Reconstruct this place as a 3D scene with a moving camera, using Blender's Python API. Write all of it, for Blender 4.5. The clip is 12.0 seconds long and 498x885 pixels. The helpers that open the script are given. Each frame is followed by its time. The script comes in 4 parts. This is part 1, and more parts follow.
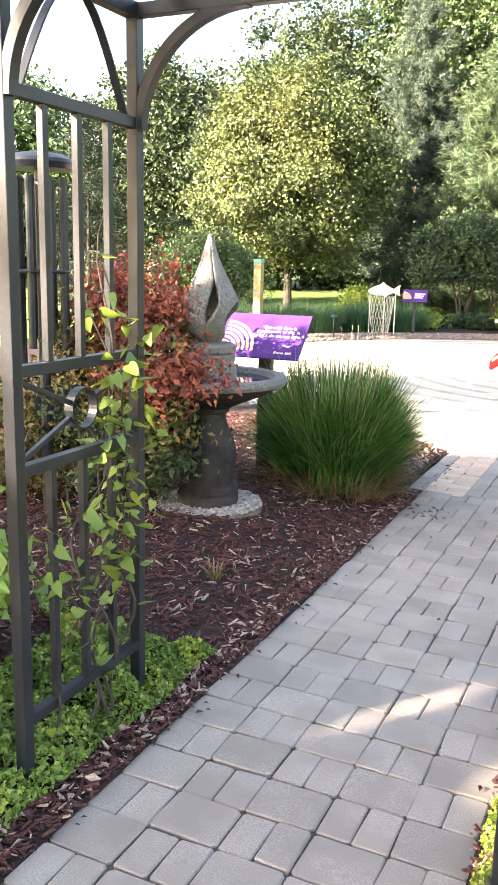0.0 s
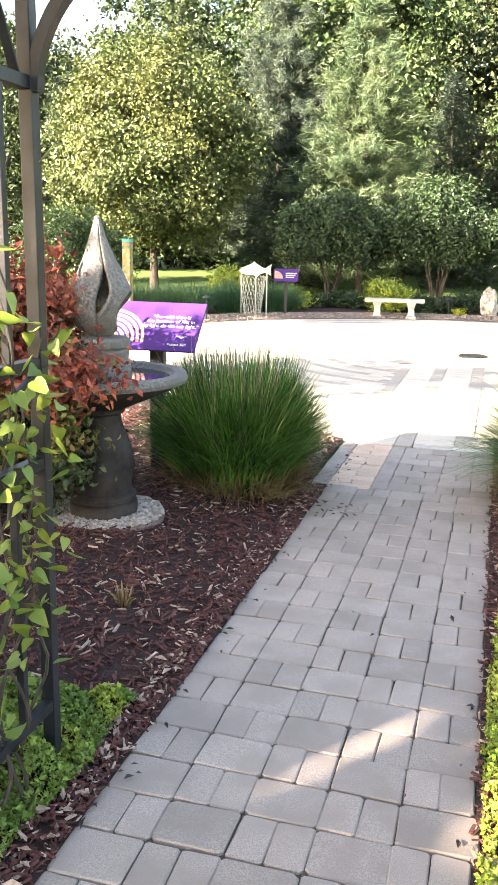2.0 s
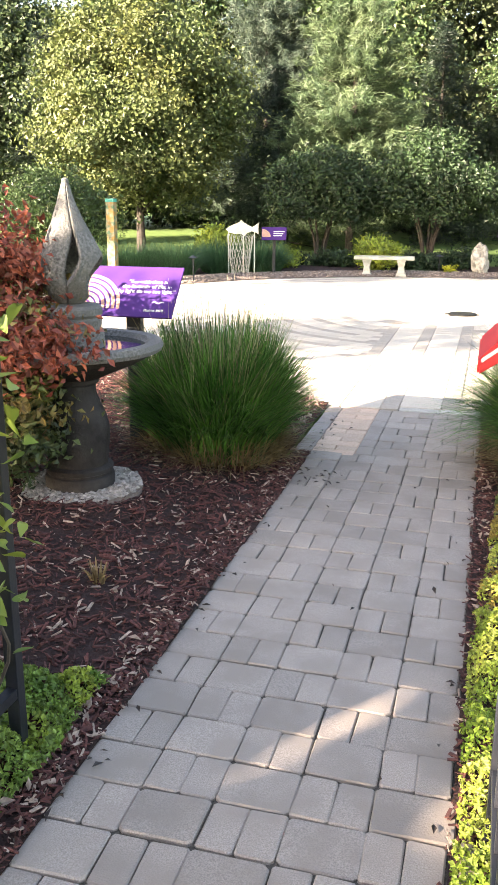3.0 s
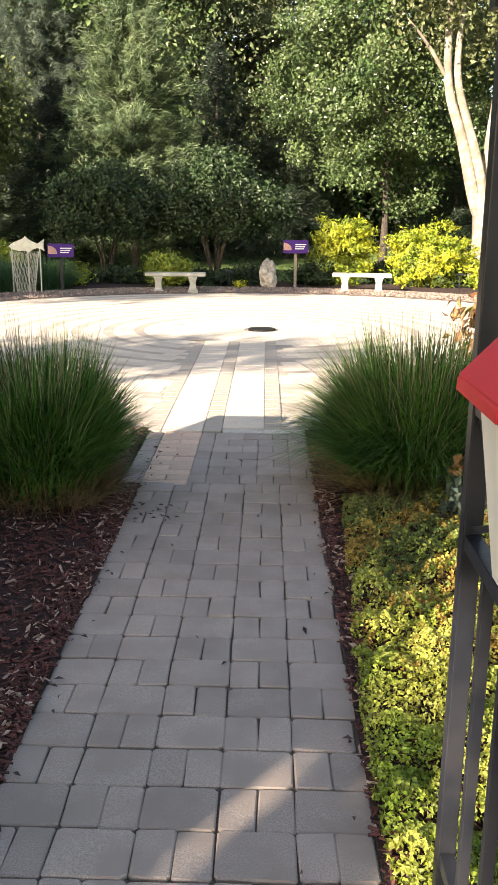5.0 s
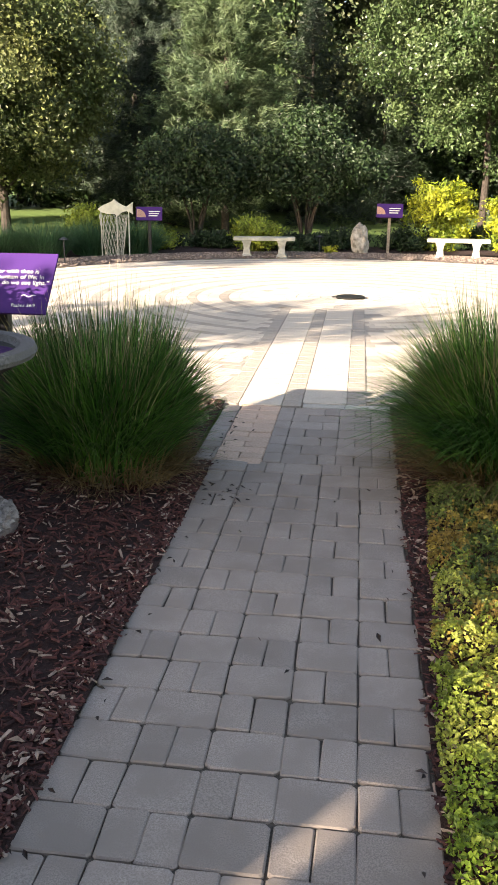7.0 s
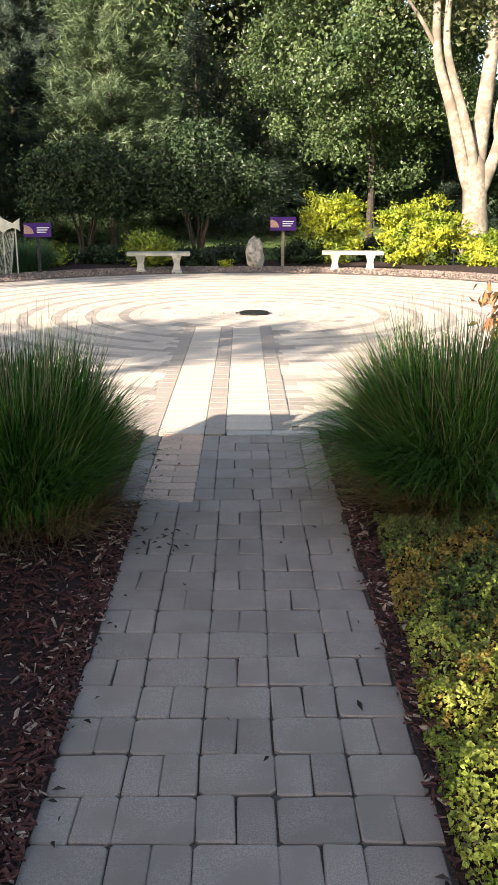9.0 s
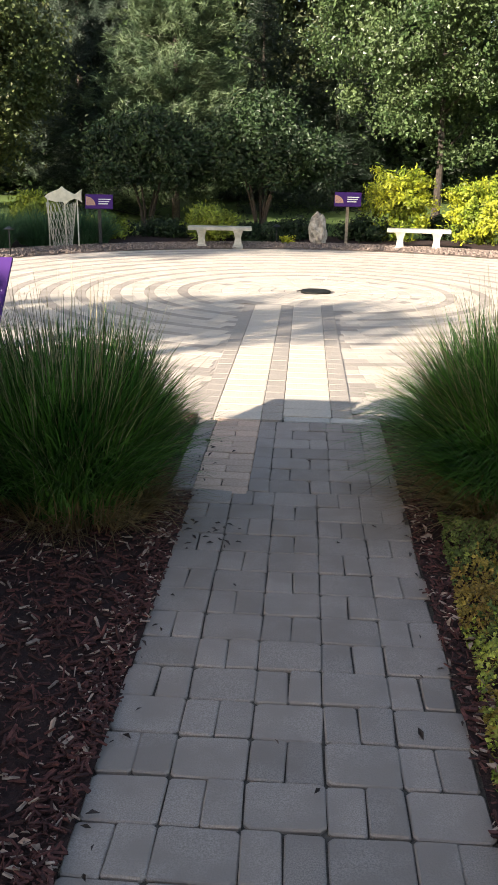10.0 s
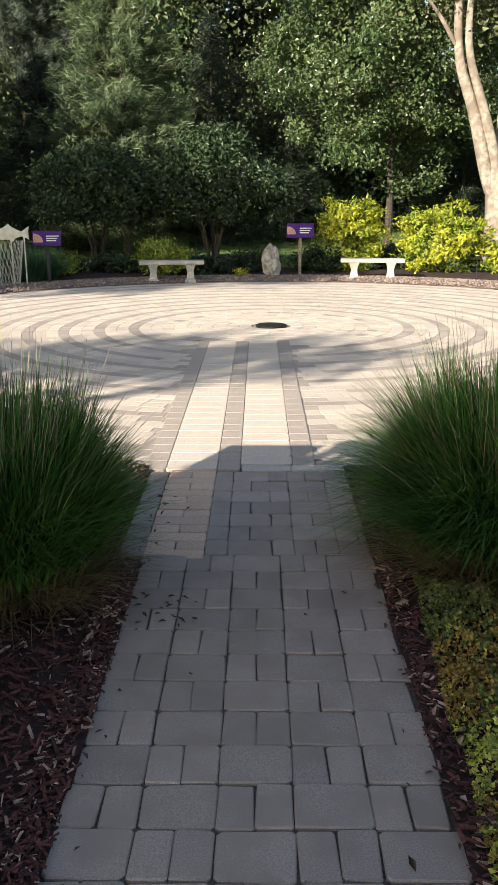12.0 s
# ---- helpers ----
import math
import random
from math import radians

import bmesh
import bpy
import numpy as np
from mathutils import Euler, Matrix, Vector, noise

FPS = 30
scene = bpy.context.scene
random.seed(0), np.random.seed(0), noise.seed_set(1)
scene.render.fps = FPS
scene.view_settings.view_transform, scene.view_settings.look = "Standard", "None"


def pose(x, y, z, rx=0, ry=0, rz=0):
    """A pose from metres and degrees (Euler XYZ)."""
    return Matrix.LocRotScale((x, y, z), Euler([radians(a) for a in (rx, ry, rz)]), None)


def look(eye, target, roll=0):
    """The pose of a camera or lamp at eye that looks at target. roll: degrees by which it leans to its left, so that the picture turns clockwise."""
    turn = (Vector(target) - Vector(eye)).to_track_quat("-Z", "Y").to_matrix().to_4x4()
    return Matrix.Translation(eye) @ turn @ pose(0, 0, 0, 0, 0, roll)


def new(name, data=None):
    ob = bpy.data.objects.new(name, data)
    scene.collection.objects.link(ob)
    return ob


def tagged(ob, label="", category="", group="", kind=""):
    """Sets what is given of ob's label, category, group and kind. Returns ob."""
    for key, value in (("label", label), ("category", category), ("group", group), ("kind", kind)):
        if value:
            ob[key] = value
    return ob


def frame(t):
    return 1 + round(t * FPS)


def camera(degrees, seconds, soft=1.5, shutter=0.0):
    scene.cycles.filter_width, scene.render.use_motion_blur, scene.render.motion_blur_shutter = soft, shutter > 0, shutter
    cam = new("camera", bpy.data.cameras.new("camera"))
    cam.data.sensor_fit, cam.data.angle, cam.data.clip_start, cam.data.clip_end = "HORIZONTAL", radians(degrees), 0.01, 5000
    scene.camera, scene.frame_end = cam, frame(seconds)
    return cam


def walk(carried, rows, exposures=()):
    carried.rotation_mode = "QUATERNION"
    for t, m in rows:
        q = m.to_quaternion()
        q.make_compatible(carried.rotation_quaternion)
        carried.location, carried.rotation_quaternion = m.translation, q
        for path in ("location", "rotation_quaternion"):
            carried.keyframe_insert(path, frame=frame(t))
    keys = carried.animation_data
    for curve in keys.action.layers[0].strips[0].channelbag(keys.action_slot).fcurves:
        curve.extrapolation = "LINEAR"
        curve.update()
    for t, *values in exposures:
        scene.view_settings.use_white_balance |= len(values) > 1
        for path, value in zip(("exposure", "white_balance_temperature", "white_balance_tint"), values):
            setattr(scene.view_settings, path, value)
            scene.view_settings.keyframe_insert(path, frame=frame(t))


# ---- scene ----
cam = camera(32.4, 12.0, soft=1.25)
PATH = [
    (0, (0.382, 0.482, 1.518), (-0.446, 2.255, 1.104), 1.3),
    (0.5, (0.285, 0.552, 1.53), (-0.464, 2.353, 1.092), 2.1),
    (1, (0.146, 0.642, 1.538), (-0.574, 2.457, 1.106), 0.9),
    (1.5, (0.032, 0.704, 1.53), (-0.567, 2.559, 1.081), 1.1),
    (2, (0.05, 0.789, 1.547), (-0.484, 2.662, 1.091), 1.1),
    (2.5, (0.052, 0.877, 1.56), (-0.435, 2.744, 1.033), 0.9),
    (3, (0.092, 0.924, 1.568), (-0.421, 2.778, 1.021), 0.3),
    (3.5, (0.038, 1.029, 1.547), (-0.379, 2.902, 0.985), -0.3),
    (3.7, (0.008, 1.04, 1.556), (-0.335, 2.93, 0.998), 0.2),
    (5.3, (-0.217, 1.291, 1.556), (-0.238, 3.225, 1.05), 0.5),
    (5.5, (-0.217, 1.323, 1.555), (-0.333, 3.244, 1.011), -0.7),
    (6, (-0.223, 1.421, 1.551), (-0.404, 3.339, 1.012), 0.6),
    (6.5, (-0.181, 1.483, 1.557), (-0.406, 3.387, 0.988), 0.3),
    (7, (-0.163, 1.559, 1.54), (-0.397, 3.457, 0.953), 0.6),
    (7.5, (-0.22, 1.625, 1.551), (-0.33, 3.538, 0.976), 1.0),
    (7.7, (-0.266, 1.681, 1.537), (-0.343, 3.599, 0.977), 1.2),
    (9.3, (-0.406, 1.974, 1.562), (-0.372, 3.895, 1.004), 0.5),
    (9.5, (-0.411, 2.02, 1.567), (-0.401, 3.943, 1.02), 2.1),
    (10, (-0.417, 2.145, 1.56), (-0.53, 4.045, 0.946), 1.0),
    (10.5, (-0.5, 2.276, 1.563), (-0.516, 4.21, 1.052), 0.0),
    (11, (-0.521, 2.411, 1.556), (-0.511, 4.307, 0.919), 0.1),
    (11.5, (-0.439, 2.484, 1.573), (-0.387, 4.405, 1.02), 0.9),
    (12, (-0.407, 2.533, 1.575), (-0.43, 4.456, 1.027), -0.2),
]
EXPOSURES = [(0.0, 3.28, 8000, 15), (0.7, 3.46, 8000, 15), (2.5, 3.02, 8100, 15), (3.7, 2.7, 8100, 15), (5.5, 1.82, 8200, 15), (7.5, 1.92, 8000, 15), (9.5, 1.46, 7500, 14), (10.5, 1.4, 7400, 13), (11.0, 1.3, 7400, 13), (12.0, 1.12, 7400, 13)]
walk(cam, [(t, look(eye, target, roll)) for t, eye, target, roll in PATH], EXPOSURES)

# ---- light ----
SUN_DIR = Vector((0.61, 0.79, 0.0)).normalized()
SUN_EL = radians(23)
world = bpy.data.worlds.new("world")
scene.world = world
world.use_nodes = True
wn = world.node_tree.nodes
sky = wn.new("ShaderNodeTexSky")
sky.sky_type, sky.sun_disc = "NISHITA", False
sky.sun_elevation = SUN_EL
sky.sun_rotation = math.atan2(-SUN_DIR.x, -SUN_DIR.y)
world.node_tree.links.new(sky.outputs[0], wn["Background"].inputs[0])
wn["Background"].inputs[1].default_value = 0.10
sun_data = bpy.data.lights.new("sun", "SUN")
sun_data.energy, sun_data.angle, sun_data.color = 5.0, radians(0.5), (1.0, 0.955, 0.89)
sun = new("sun", sun_data)
sun.matrix_world = look((0, 0, 30), Vector((0, 0, 30)) + SUN_DIR * math.cos(SUN_EL) - Vector((0, 0, math.sin(SUN_EL))))

# ---- materials ----
RNG = np.random.default_rng(7)


def material(name, color, rough=0.7, metal=0.0, color2=None, scale=20.0, bump=0.2, bump_scale=60.0, vary=0.0, obj_vary=0.0, translucent=0.0, spec=0.5, color3=None, big_scale=2.0, detail=6.0):
    """Two-scale noise colour with bump; vary: lightness spread from island to island; obj_vary: from object to object."""
    m = bpy.data.materials.new(name)
    m.use_nodes = True
    nt = m.node_tree
    n, l = nt.nodes, nt.links
    b = n["Principled BSDF"]
    b.inputs["Roughness"].default_value, b.inputs["Metallic"].default_value = rough, metal
    b.inputs["Specular IOR Level"].default_value = spec
    geo = n.new("ShaderNodeNewGeometry")
    no = n.new("ShaderNodeTexNoise")
    no.inputs["Scale"].default_value, no.inputs["Detail"].default_value = scale, detail
    l.new(geo.outputs["Position"], no.inputs["Vector"])
    ramp = n.new("ShaderNodeValToRGB")
    ramp.color_ramp.elements[0].position, ramp.color_ramp.elements[1].position = 0.36, 0.64
    ramp.color_ramp.elements[0].color = (*color, 1)
    ramp.color_ramp.elements[1].color = (*(color2 or [c * 1.3 for c in color]), 1)
    l.new(no.outputs["Fac"], ramp.inputs["Fac"])
    out = ramp.outputs["Color"]
    if color3:
        nb = n.new("ShaderNodeTexNoise")
        nb.inputs["Scale"].default_value, nb.inputs["Detail"].default_value = big_scale, 3
        l.new(geo.outputs["Position"], nb.inputs["Vector"])
        r2 = n.new("ShaderNodeValToRGB")
        r2.color_ramp.elements[0].position, r2.color_ramp.elements[1].position = 0.42, 0.62
        l.new(nb.outputs["Fac"], r2.inputs["Fac"])
        mx = n.new("ShaderNodeMix")
        mx.data_type = "RGBA"
        l.new(r2.outputs["Color"], mx.inputs["Factor"])
        l.new(out, mx.inputs["A"])
        mx.inputs["B"].default_value = (*color3, 1)
        out = mx.outputs["Result"]
    for amount, source in ((vary, geo.outputs["Random Per Island"]), (obj_vary, None)):
        if amount:
            if source is None:
                source = n.new("ShaderNodeObjectInfo").outputs["Random"]
            mr = n.new("ShaderNodeMapRange")
            mr.inputs["To Min"].default_value, mr.inputs["To Max"].default_value = 1 - amount, 1 + amount
            l.new(source, mr.inputs["Value"])
            hs = n.new("ShaderNodeHueSaturation")
            l.new(out, hs.inputs["Color"])
            l.new(mr.outputs["Result"], hs.inputs["Value"])
            out = hs.outputs["Color"]
    l.new(out, b.inputs["Base Color"])
    if bump:
        nb2 = n.new("ShaderNodeTexNoise")
        nb2.inputs["Scale"].default_value, nb2.inputs["Detail"].default_value = bump_scale, 5
        l.new(geo.outputs["Position"], nb2.inputs["Vector"])
        bp = n.new("ShaderNodeBump")
        bp.inputs["Strength"].default_value, bp.inputs["Distance"].default_value = bump, 0.01
        l.new(nb2.outputs["Fac"], bp.inputs["Height"])
        l.new(bp.outputs["Normal"], b.inputs["Normal"])
    if translucent:
        tr = n.new("ShaderNodeBsdfTranslucent")
        l.new(out, tr.inputs["Color"])
        ms = n.new("ShaderNodeMixShader")
        ms.inputs["Fac"].default_value = translucent
        l.new(b.outputs["BSDF"], ms.inputs[1])
        l.new(tr.outputs["BSDF"], ms.inputs[2])
        l.new(ms.outputs["Shader"], n["Material Output"].inputs["Surface"])
    return m


def leafy(name, color, color2, vary=0.5, rough=0.5, translucent=0.14, scale=1.2, color3=None, big_scale=0.6):
    return material(name, color, rough, 0, color2, scale, 0, 1, vary, 0, translucent, 0.4, color3, big_scale, 3)


M_PAVER = material("grey_paver", (0.268, 0.224, 0.196), 0.85, 0, (0.415, 0.350, 0.307), 240, 0.2, 170, 0.0, 0.12, color3=(0.295, 0.246, 0.213), big_scale=5.5)
M_PINK = material("pink_paver", (0.54, 0.37, 0.275), 0.85, 0, (0.64, 0.46, 0.35), 70, 0.4, 150, 0.0, 0.12)
# same pink pavers out on the plaza, the paling by sun put into the colour
M_PINK_LIT = material("sunlit_pink_paver", (0.53, 0.465, 0.385), 0.85, 0, (0.60, 0.53, 0.445), 70, 0.4, 150, 0.12)
M_RING_J = material("plaza_grey_paver", (0.34, 0.295, 0.25), 0.85, 0, (0.405, 0.355, 0.305), 70, 0.4, 150, 0.12)
M_BUFF = material("buff_kerb", (0.42, 0.40, 0.36), 0.85, 0, (0.5, 0.48, 0.44), 60, 0.35, 130, 0.0, 0.08)
M_SAND = material("joint_sand", (0.07, 0.06, 0.05), 0.95, 0, (0.13, 0.11, 0.09), 120, 0.5, 200)
M_DUST = material("stone_dust", (0.33, 0.285, 0.24), 0.95, 0, (0.40, 0.345, 0.29), 120, 0.5, 200)
M_MULCH = material("mulch_soil", (0.018, 0.0075, 0.0065), 0.95, 0, (0.045, 0.018, 0.0145), 45, 0.9, 90, color3=(0.03, 0.0125, 0.0105), big_scale=3)
M_CHIP = material("mulch_chip", (0.058, 0.018, 0.016), 0.85, 0, (0.118, 0.041, 0.034), 60, 0.3, 200, 0.55)
M_CHIP_PALE = material("pale_wood_chip", (0.27, 0.19, 0.15), 0.8, 0, (0.42, 0.32, 0.26), 60, 0.3, 200, 0.3)
M_GRAVEL_BED = material("gravel_bed", (0.15, 0.115, 0.095), 0.95, 0, (0.28, 0.225, 0.19), 55, 0.8, 80, color3=(0.2, 0.14, 0.115), big_scale=1.2)
M_PEBBLE = material("pebble", (0.26, 0.22, 0.19), 0.8, 0, (0.42, 0.37, 0.33), 50, 0.2, 120, 0.4)
M_BORDER = material("rusty_gravel", (0.13, 0.095, 0.08), 0.9, 0, (0.26, 0.205, 0.17), 40, 0.2, 90, 0.4)
M_LAWN = material("lawn", (0.07, 0.13, 0.02), 0.9, 0, (0.14, 0.22, 0.05), 6, 0.6, 40, color3=(0.1, 0.16, 0.035), big_scale=0.5)
M_STEEL = material("black_painted_steel", (0.009, 0.0105, 0.015), 0.38, 0.0, (0.015, 0.017, 0.023), 12, 0.08, 60, color3=(0.022, 0.023, 0.028), big_scale=5, spec=0.32)
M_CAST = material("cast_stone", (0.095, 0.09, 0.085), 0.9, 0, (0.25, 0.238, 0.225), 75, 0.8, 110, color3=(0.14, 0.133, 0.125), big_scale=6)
M_CAST_DARK = material("dark_cast_stone", (0.018, 0.0145, 0.013), 0.7, 0, (0.034, 0.027, 0.025), 30, 0.5, 90, color3=(0.048, 0.041, 0.038), big_scale=5, spec=0.25)
M_WATER = material("water", (0.02, 0.025, 0.025), 0.05, 0, (0.03, 0.035, 0.035), 4, 0.1, 8)
M_PURPLE = material("purple_panel", (0.058, 0.019, 0.138), 0.7, 0, (0.066, 0.023, 0.152), 3, 0.03, 40, spec=0.2)
M_PEACH = material("peach_print", (0.52, 0.28, 0.19), 0.5, 0, (0.55, 0.31, 0.21), 6, 0, 1)
M_WHITE = material("white_paint", (0.70, 0.69, 0.66), 0.5, 0, (0.78, 0.77, 0.74), 8, 0.05, 60)
M_RED = material("red_enamel", (0.50, 0.008, 0.016), 0.5, 0, (0.55, 0.011, 0.02), 5, 0.03, 30)
M_POSTWOOD = material("weathered_wood", (0.24, 0.19, 0.14), 0.8, 0, (0.36, 0.30, 0.23), 30, 0.3, 80)
M_BENCH = material("concrete_bench", (0.38, 0.37, 0.32), 0.9, 0, (0.52, 0.50, 0.45), 18, 0.4, 90, color3=(0.34, 0.34, 0.29), big_scale=4)
M_ROCK = material("pale_rock", (0.20, 0.18, 0.155), 0.9, 0, (0.46, 0.43, 0.38), 9, 1.0, 22)
M_FISH = material("pale_metal", (0.42, 0.44, 0.38), 0.55, 0.0, (0.56, 0.57, 0.50), 12, 0.1, 40)
M_BARK = material("dark_bark", (0.03, 0.023, 0.018), 0.9, 0, (0.07, 0.055, 0.045), 14, 0.8, 30)
M_PALEBARK = material("pale_peeling_bark", (0.20, 0.165, 0.13), 0.9, 0, (0.40, 0.345, 0.28), 9, 1.0, 18, color3=(0.17, 0.14, 0.11), big_scale=2.2)
M_IRON = material("cast_iron", (0.03, 0.03, 0.03), 0.5, 0.8, (0.06, 0.06, 0.055), 30, 0.3, 60)
L_MAPLE = leafy("maple_leaf", (0.042, 0.072, 0.022), (0.112, 0.142, 0.052), color3=(0.13, 0.145, 0.046), big_scale=0.35)
L_PINE = leafy("pine_needle", (0.055, 0.095, 0.045), (0.125, 0.17, 0.085), translucent=0.2)
L_BLUEPINE = leafy("blue_pine_needle", (0.042, 0.066, 0.046), (0.092, 0.125, 0.088), translucent=0.2)
# these two are set darker than real foliage to deepen the trees' shade
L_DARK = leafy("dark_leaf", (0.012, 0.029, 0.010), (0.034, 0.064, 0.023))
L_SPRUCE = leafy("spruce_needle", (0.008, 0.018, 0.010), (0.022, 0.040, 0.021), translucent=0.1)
L_TULIP = leafy("glossy_leaf", (0.034, 0.068, 0.023), (0.105, 0.152, 0.062), rough=0.35)
L_WOODS = leafy("woodland_leaf", (0.04, 0.062, 0.026), (0.10, 0.13, 0.06), color3=(0.12, 0.135, 0.06), big_scale=0.25)
L_DEEPWOODS = leafy("deep_woodland_leaf", (0.022, 0.042, 0.016), (0.065, 0.09, 0.035))
L_GOLD = leafy("golden_foliage", (0.25, 0.28, 0.022), (0.42, 0.42, 0.035), color3=(0.15, 0.22, 0.022), big_scale=1.5)
L_LIME = leafy("lime_foliage", (0.14, 0.20, 0.025), (0.27, 0.32, 0.04), scale=2)
L_GRASS = leafy("grass_blade", (0.026, 0.092, 0.015), (0.082, 0.20, 0.034), vary=0.75, translucent=0.22, scale=4)
L_SEED = leafy("seed_head", (0.25, 0.22, 0.12), (0.36, 0.32, 0.2), scale=4)
L_STRAW = leafy("dry_blade", (0.14, 0.09, 0.04), (0.26, 0.18, 0.085), scale=4)
L_BLUEGRASS = leafy("blue_green_blade", (0.035, 0.10, 0.045), (0.08, 0.17, 0.075), vary=0.35)
L_RED = leafy("red_leaf", (0.16, 0.034, 0.024), (0.31, 0.085, 0.05), scale=5)
L_RUST = leafy("rust_green_leaf", (0.13, 0.10, 0.03), (0.30, 0.12, 0.05), scale=4, color3=(0.10, 0.13, 0.03), big_scale=4)
L_VINE = leafy("vine_leaf", (0.09, 0.155, 0.026), (0.22, 0.27, 0.05), scale=6)
L_SEDUM = leafy("sedum_leaf", (0.33, 0.36, 0.06), (0.55, 0.55, 0.13), scale=6, color3=(0.16, 0.24, 0.03), big_scale=2.4)
L_SEDUM_R = leafy("bronze_sedum_leaf", (0.26, 0.17, 0.04), (0.36, 0.28, 0.06), scale=6)
L_COVER = leafy("ground_cover_leaf", (0.10, 0.18, 0.03), (0.22, 0.31, 0.065), scale=6)
L_OLIVE = leafy("olive_sedum_leaf", (0.075, 0.115, 0.028), (0.17, 0.21, 0.055), scale=6)
L_COVERDARK = leafy("deep_green_leaf", (0.03, 0.05, 0.015), (0.075, 0.09, 0.03), scale=5)
L_BROWN = leafy("brown_leaf", (0.20, 0.085, 0.04), (0.34, 0.18, 0.07), scale=8)
L_LITTER = leafy("dead_leaf", (0.03, 0.02, 0.018), (0.09, 0.06, 0.045), scale=10, translucent=0.05)


# ---- mesh helpers ----
def mesh_of(name, verts, faces, mats, idx=None, smooth=False):
    me = bpy.data.meshes.new(name)
    me.from_pydata(verts if isinstance(verts, list) else verts.tolist(), [], faces if isinstance(faces, list) else faces.tolist())
    for m in (mats if isinstance(mats, (list, tuple)) else [mats]):
        me.materials.append(m)
    if idx is not None:
        me.polygons.foreach_set("material_index", np.asarray(idx, dtype=np.int32))
    if smooth:
        me.polygons.foreach_set("use_smooth", np.ones(len(me.polygons), dtype=bool))
    me.update()
    return me


def link(name, me, parent=None, label=""):
    ob = new(name, me)
    if parent is not None:
        ob.parent = parent
    return tagged(ob, label)


def part(name, bm, mat, parent=None, label="", smooth=False):
    me = bpy.data.meshes.new(name)
    bm.to_mesh(me)
    bm.free()
    for m in (mat if isinstance(mat, (list, tuple)) else [mat]):
        me.materials.append(m)
    if smooth:
        me.polygons.foreach_set("use_smooth", np.ones(len(me.polygons), dtype=bool))
        me.set_sharp_from_angle(angle=radians(32))
    return link(name, me, parent, label)


def thing(name, x, y, z, label, category, group="", kind="", rz=0):
    ob = new(name)
    ob.empty_display_size = 0.1
    ob.matrix_basis = pose(x, y, z, 0, 0, rz)
    return tagged(ob, label, category, group, kind)


def box(bm, lo, hi, bevel=0.0, m=None):
    r = bmesh.ops.create_cube(bm, size=1)
    lo, hi = Vector(lo), Vector(hi)
    t = Matrix.Translation((lo + hi) / 2) @ Matrix.Diagonal((*(hi - lo), 1))
    bmesh.ops.transform(bm, matrix=(m @ t) if m else t, verts=r["verts"])
    if bevel:
        edges = list({e for v in r["verts"] for e in v.link_edges})
        bmesh.ops.bevel(bm, geom=edges, offset=bevel, segments=2, affect="EDGES", profile=0.6)
    return bm


def tube(bm, points, radii, sides=8, cap=True):
    """A tapered tube through points."""
    rings, pts = [], [Vector(p) for p in points]
    for i, p in enumerate(pts):
        d = (pts[min(i + 1, len(pts) - 1)] - pts[max(i - 1, 0)]).normalized()
        a = d.orthogonal().normalized() if i == 0 else (rings_a - d * rings_a.dot(d)).normalized()
        rings_a = a
        b = d.cross(a)
        r = radii[i] if isinstance(radii, (list, tuple)) else radii
        rings.append([bm.verts.new(p + (a * math.cos(k * math.tau / sides) + b * math.sin(k * math.tau / sides)) * r) for k in range(sides)])
    for r0, r1 in zip(rings, rings[1:]):
        for k in range(sides):
            bm.faces.new((r0[k], r0[(k + 1) % sides], r1[(k + 1) % sides], r1[k]))
    if cap:
        bm.faces.new(rings[0][::-1])
        bm.faces.new(rings[-1])
    return bm


def lathe(bm, profile, sides=40, cx=0, cy=0):
    rings = [[bm.verts.new((cx + r * math.cos(k * math.tau / sides), cy + r * math.sin(k * math.tau / sides), z)) for k in range(sides)] for r, z in profile]
    for r0, r1 in zip(rings, rings[1:]):
        for k in range(sides):
            bm.faces.new((r0[k], r0[(k + 1) % sides], r1[(k + 1) % sides], r1[k]))
    bm.faces.new(rings[0][::-1])
    bm.faces.new(rings[-1])
    return bm


def leaf_arrays(centres, size, normal=None, ratio=0.6, spread=0.4, up=0.3, rng=RNG, along=None):
    """One folded four-cornered leaf at each centre: vertices and faces."""
    n = len(centres)
    s = size * (1 + spread * (rng.random(n) * 2 - 1))
    a = rng.normal(size=(n, 3))
    if normal is not None:
        a = a * 0.8 + normal
    a[:, 2] += up
    a /= np.linalg.norm(a, axis=1)[:, None]
    d = rng.normal(size=(n, 3))
    if along is not None:
        d = d * 0.45 + along
    d -= a * (a * d).sum(1)[:, None]
    d /= np.linalg.norm(d, axis=1)[:, None]
    e = np.cross(a, d)
    c = np.asarray(centres)
    h, w = (d * s[:, None] * 0.5), (e * s[:, None] * 0.5 * ratio)
    fold = a * (s * 0.12)[:, None]
    v = np.stack([c - h, c + w + fold, c + h - fold, c - w + fold], 1).reshape(-1, 3)
    return v, np.arange(4 * n).reshape(-1, 4)


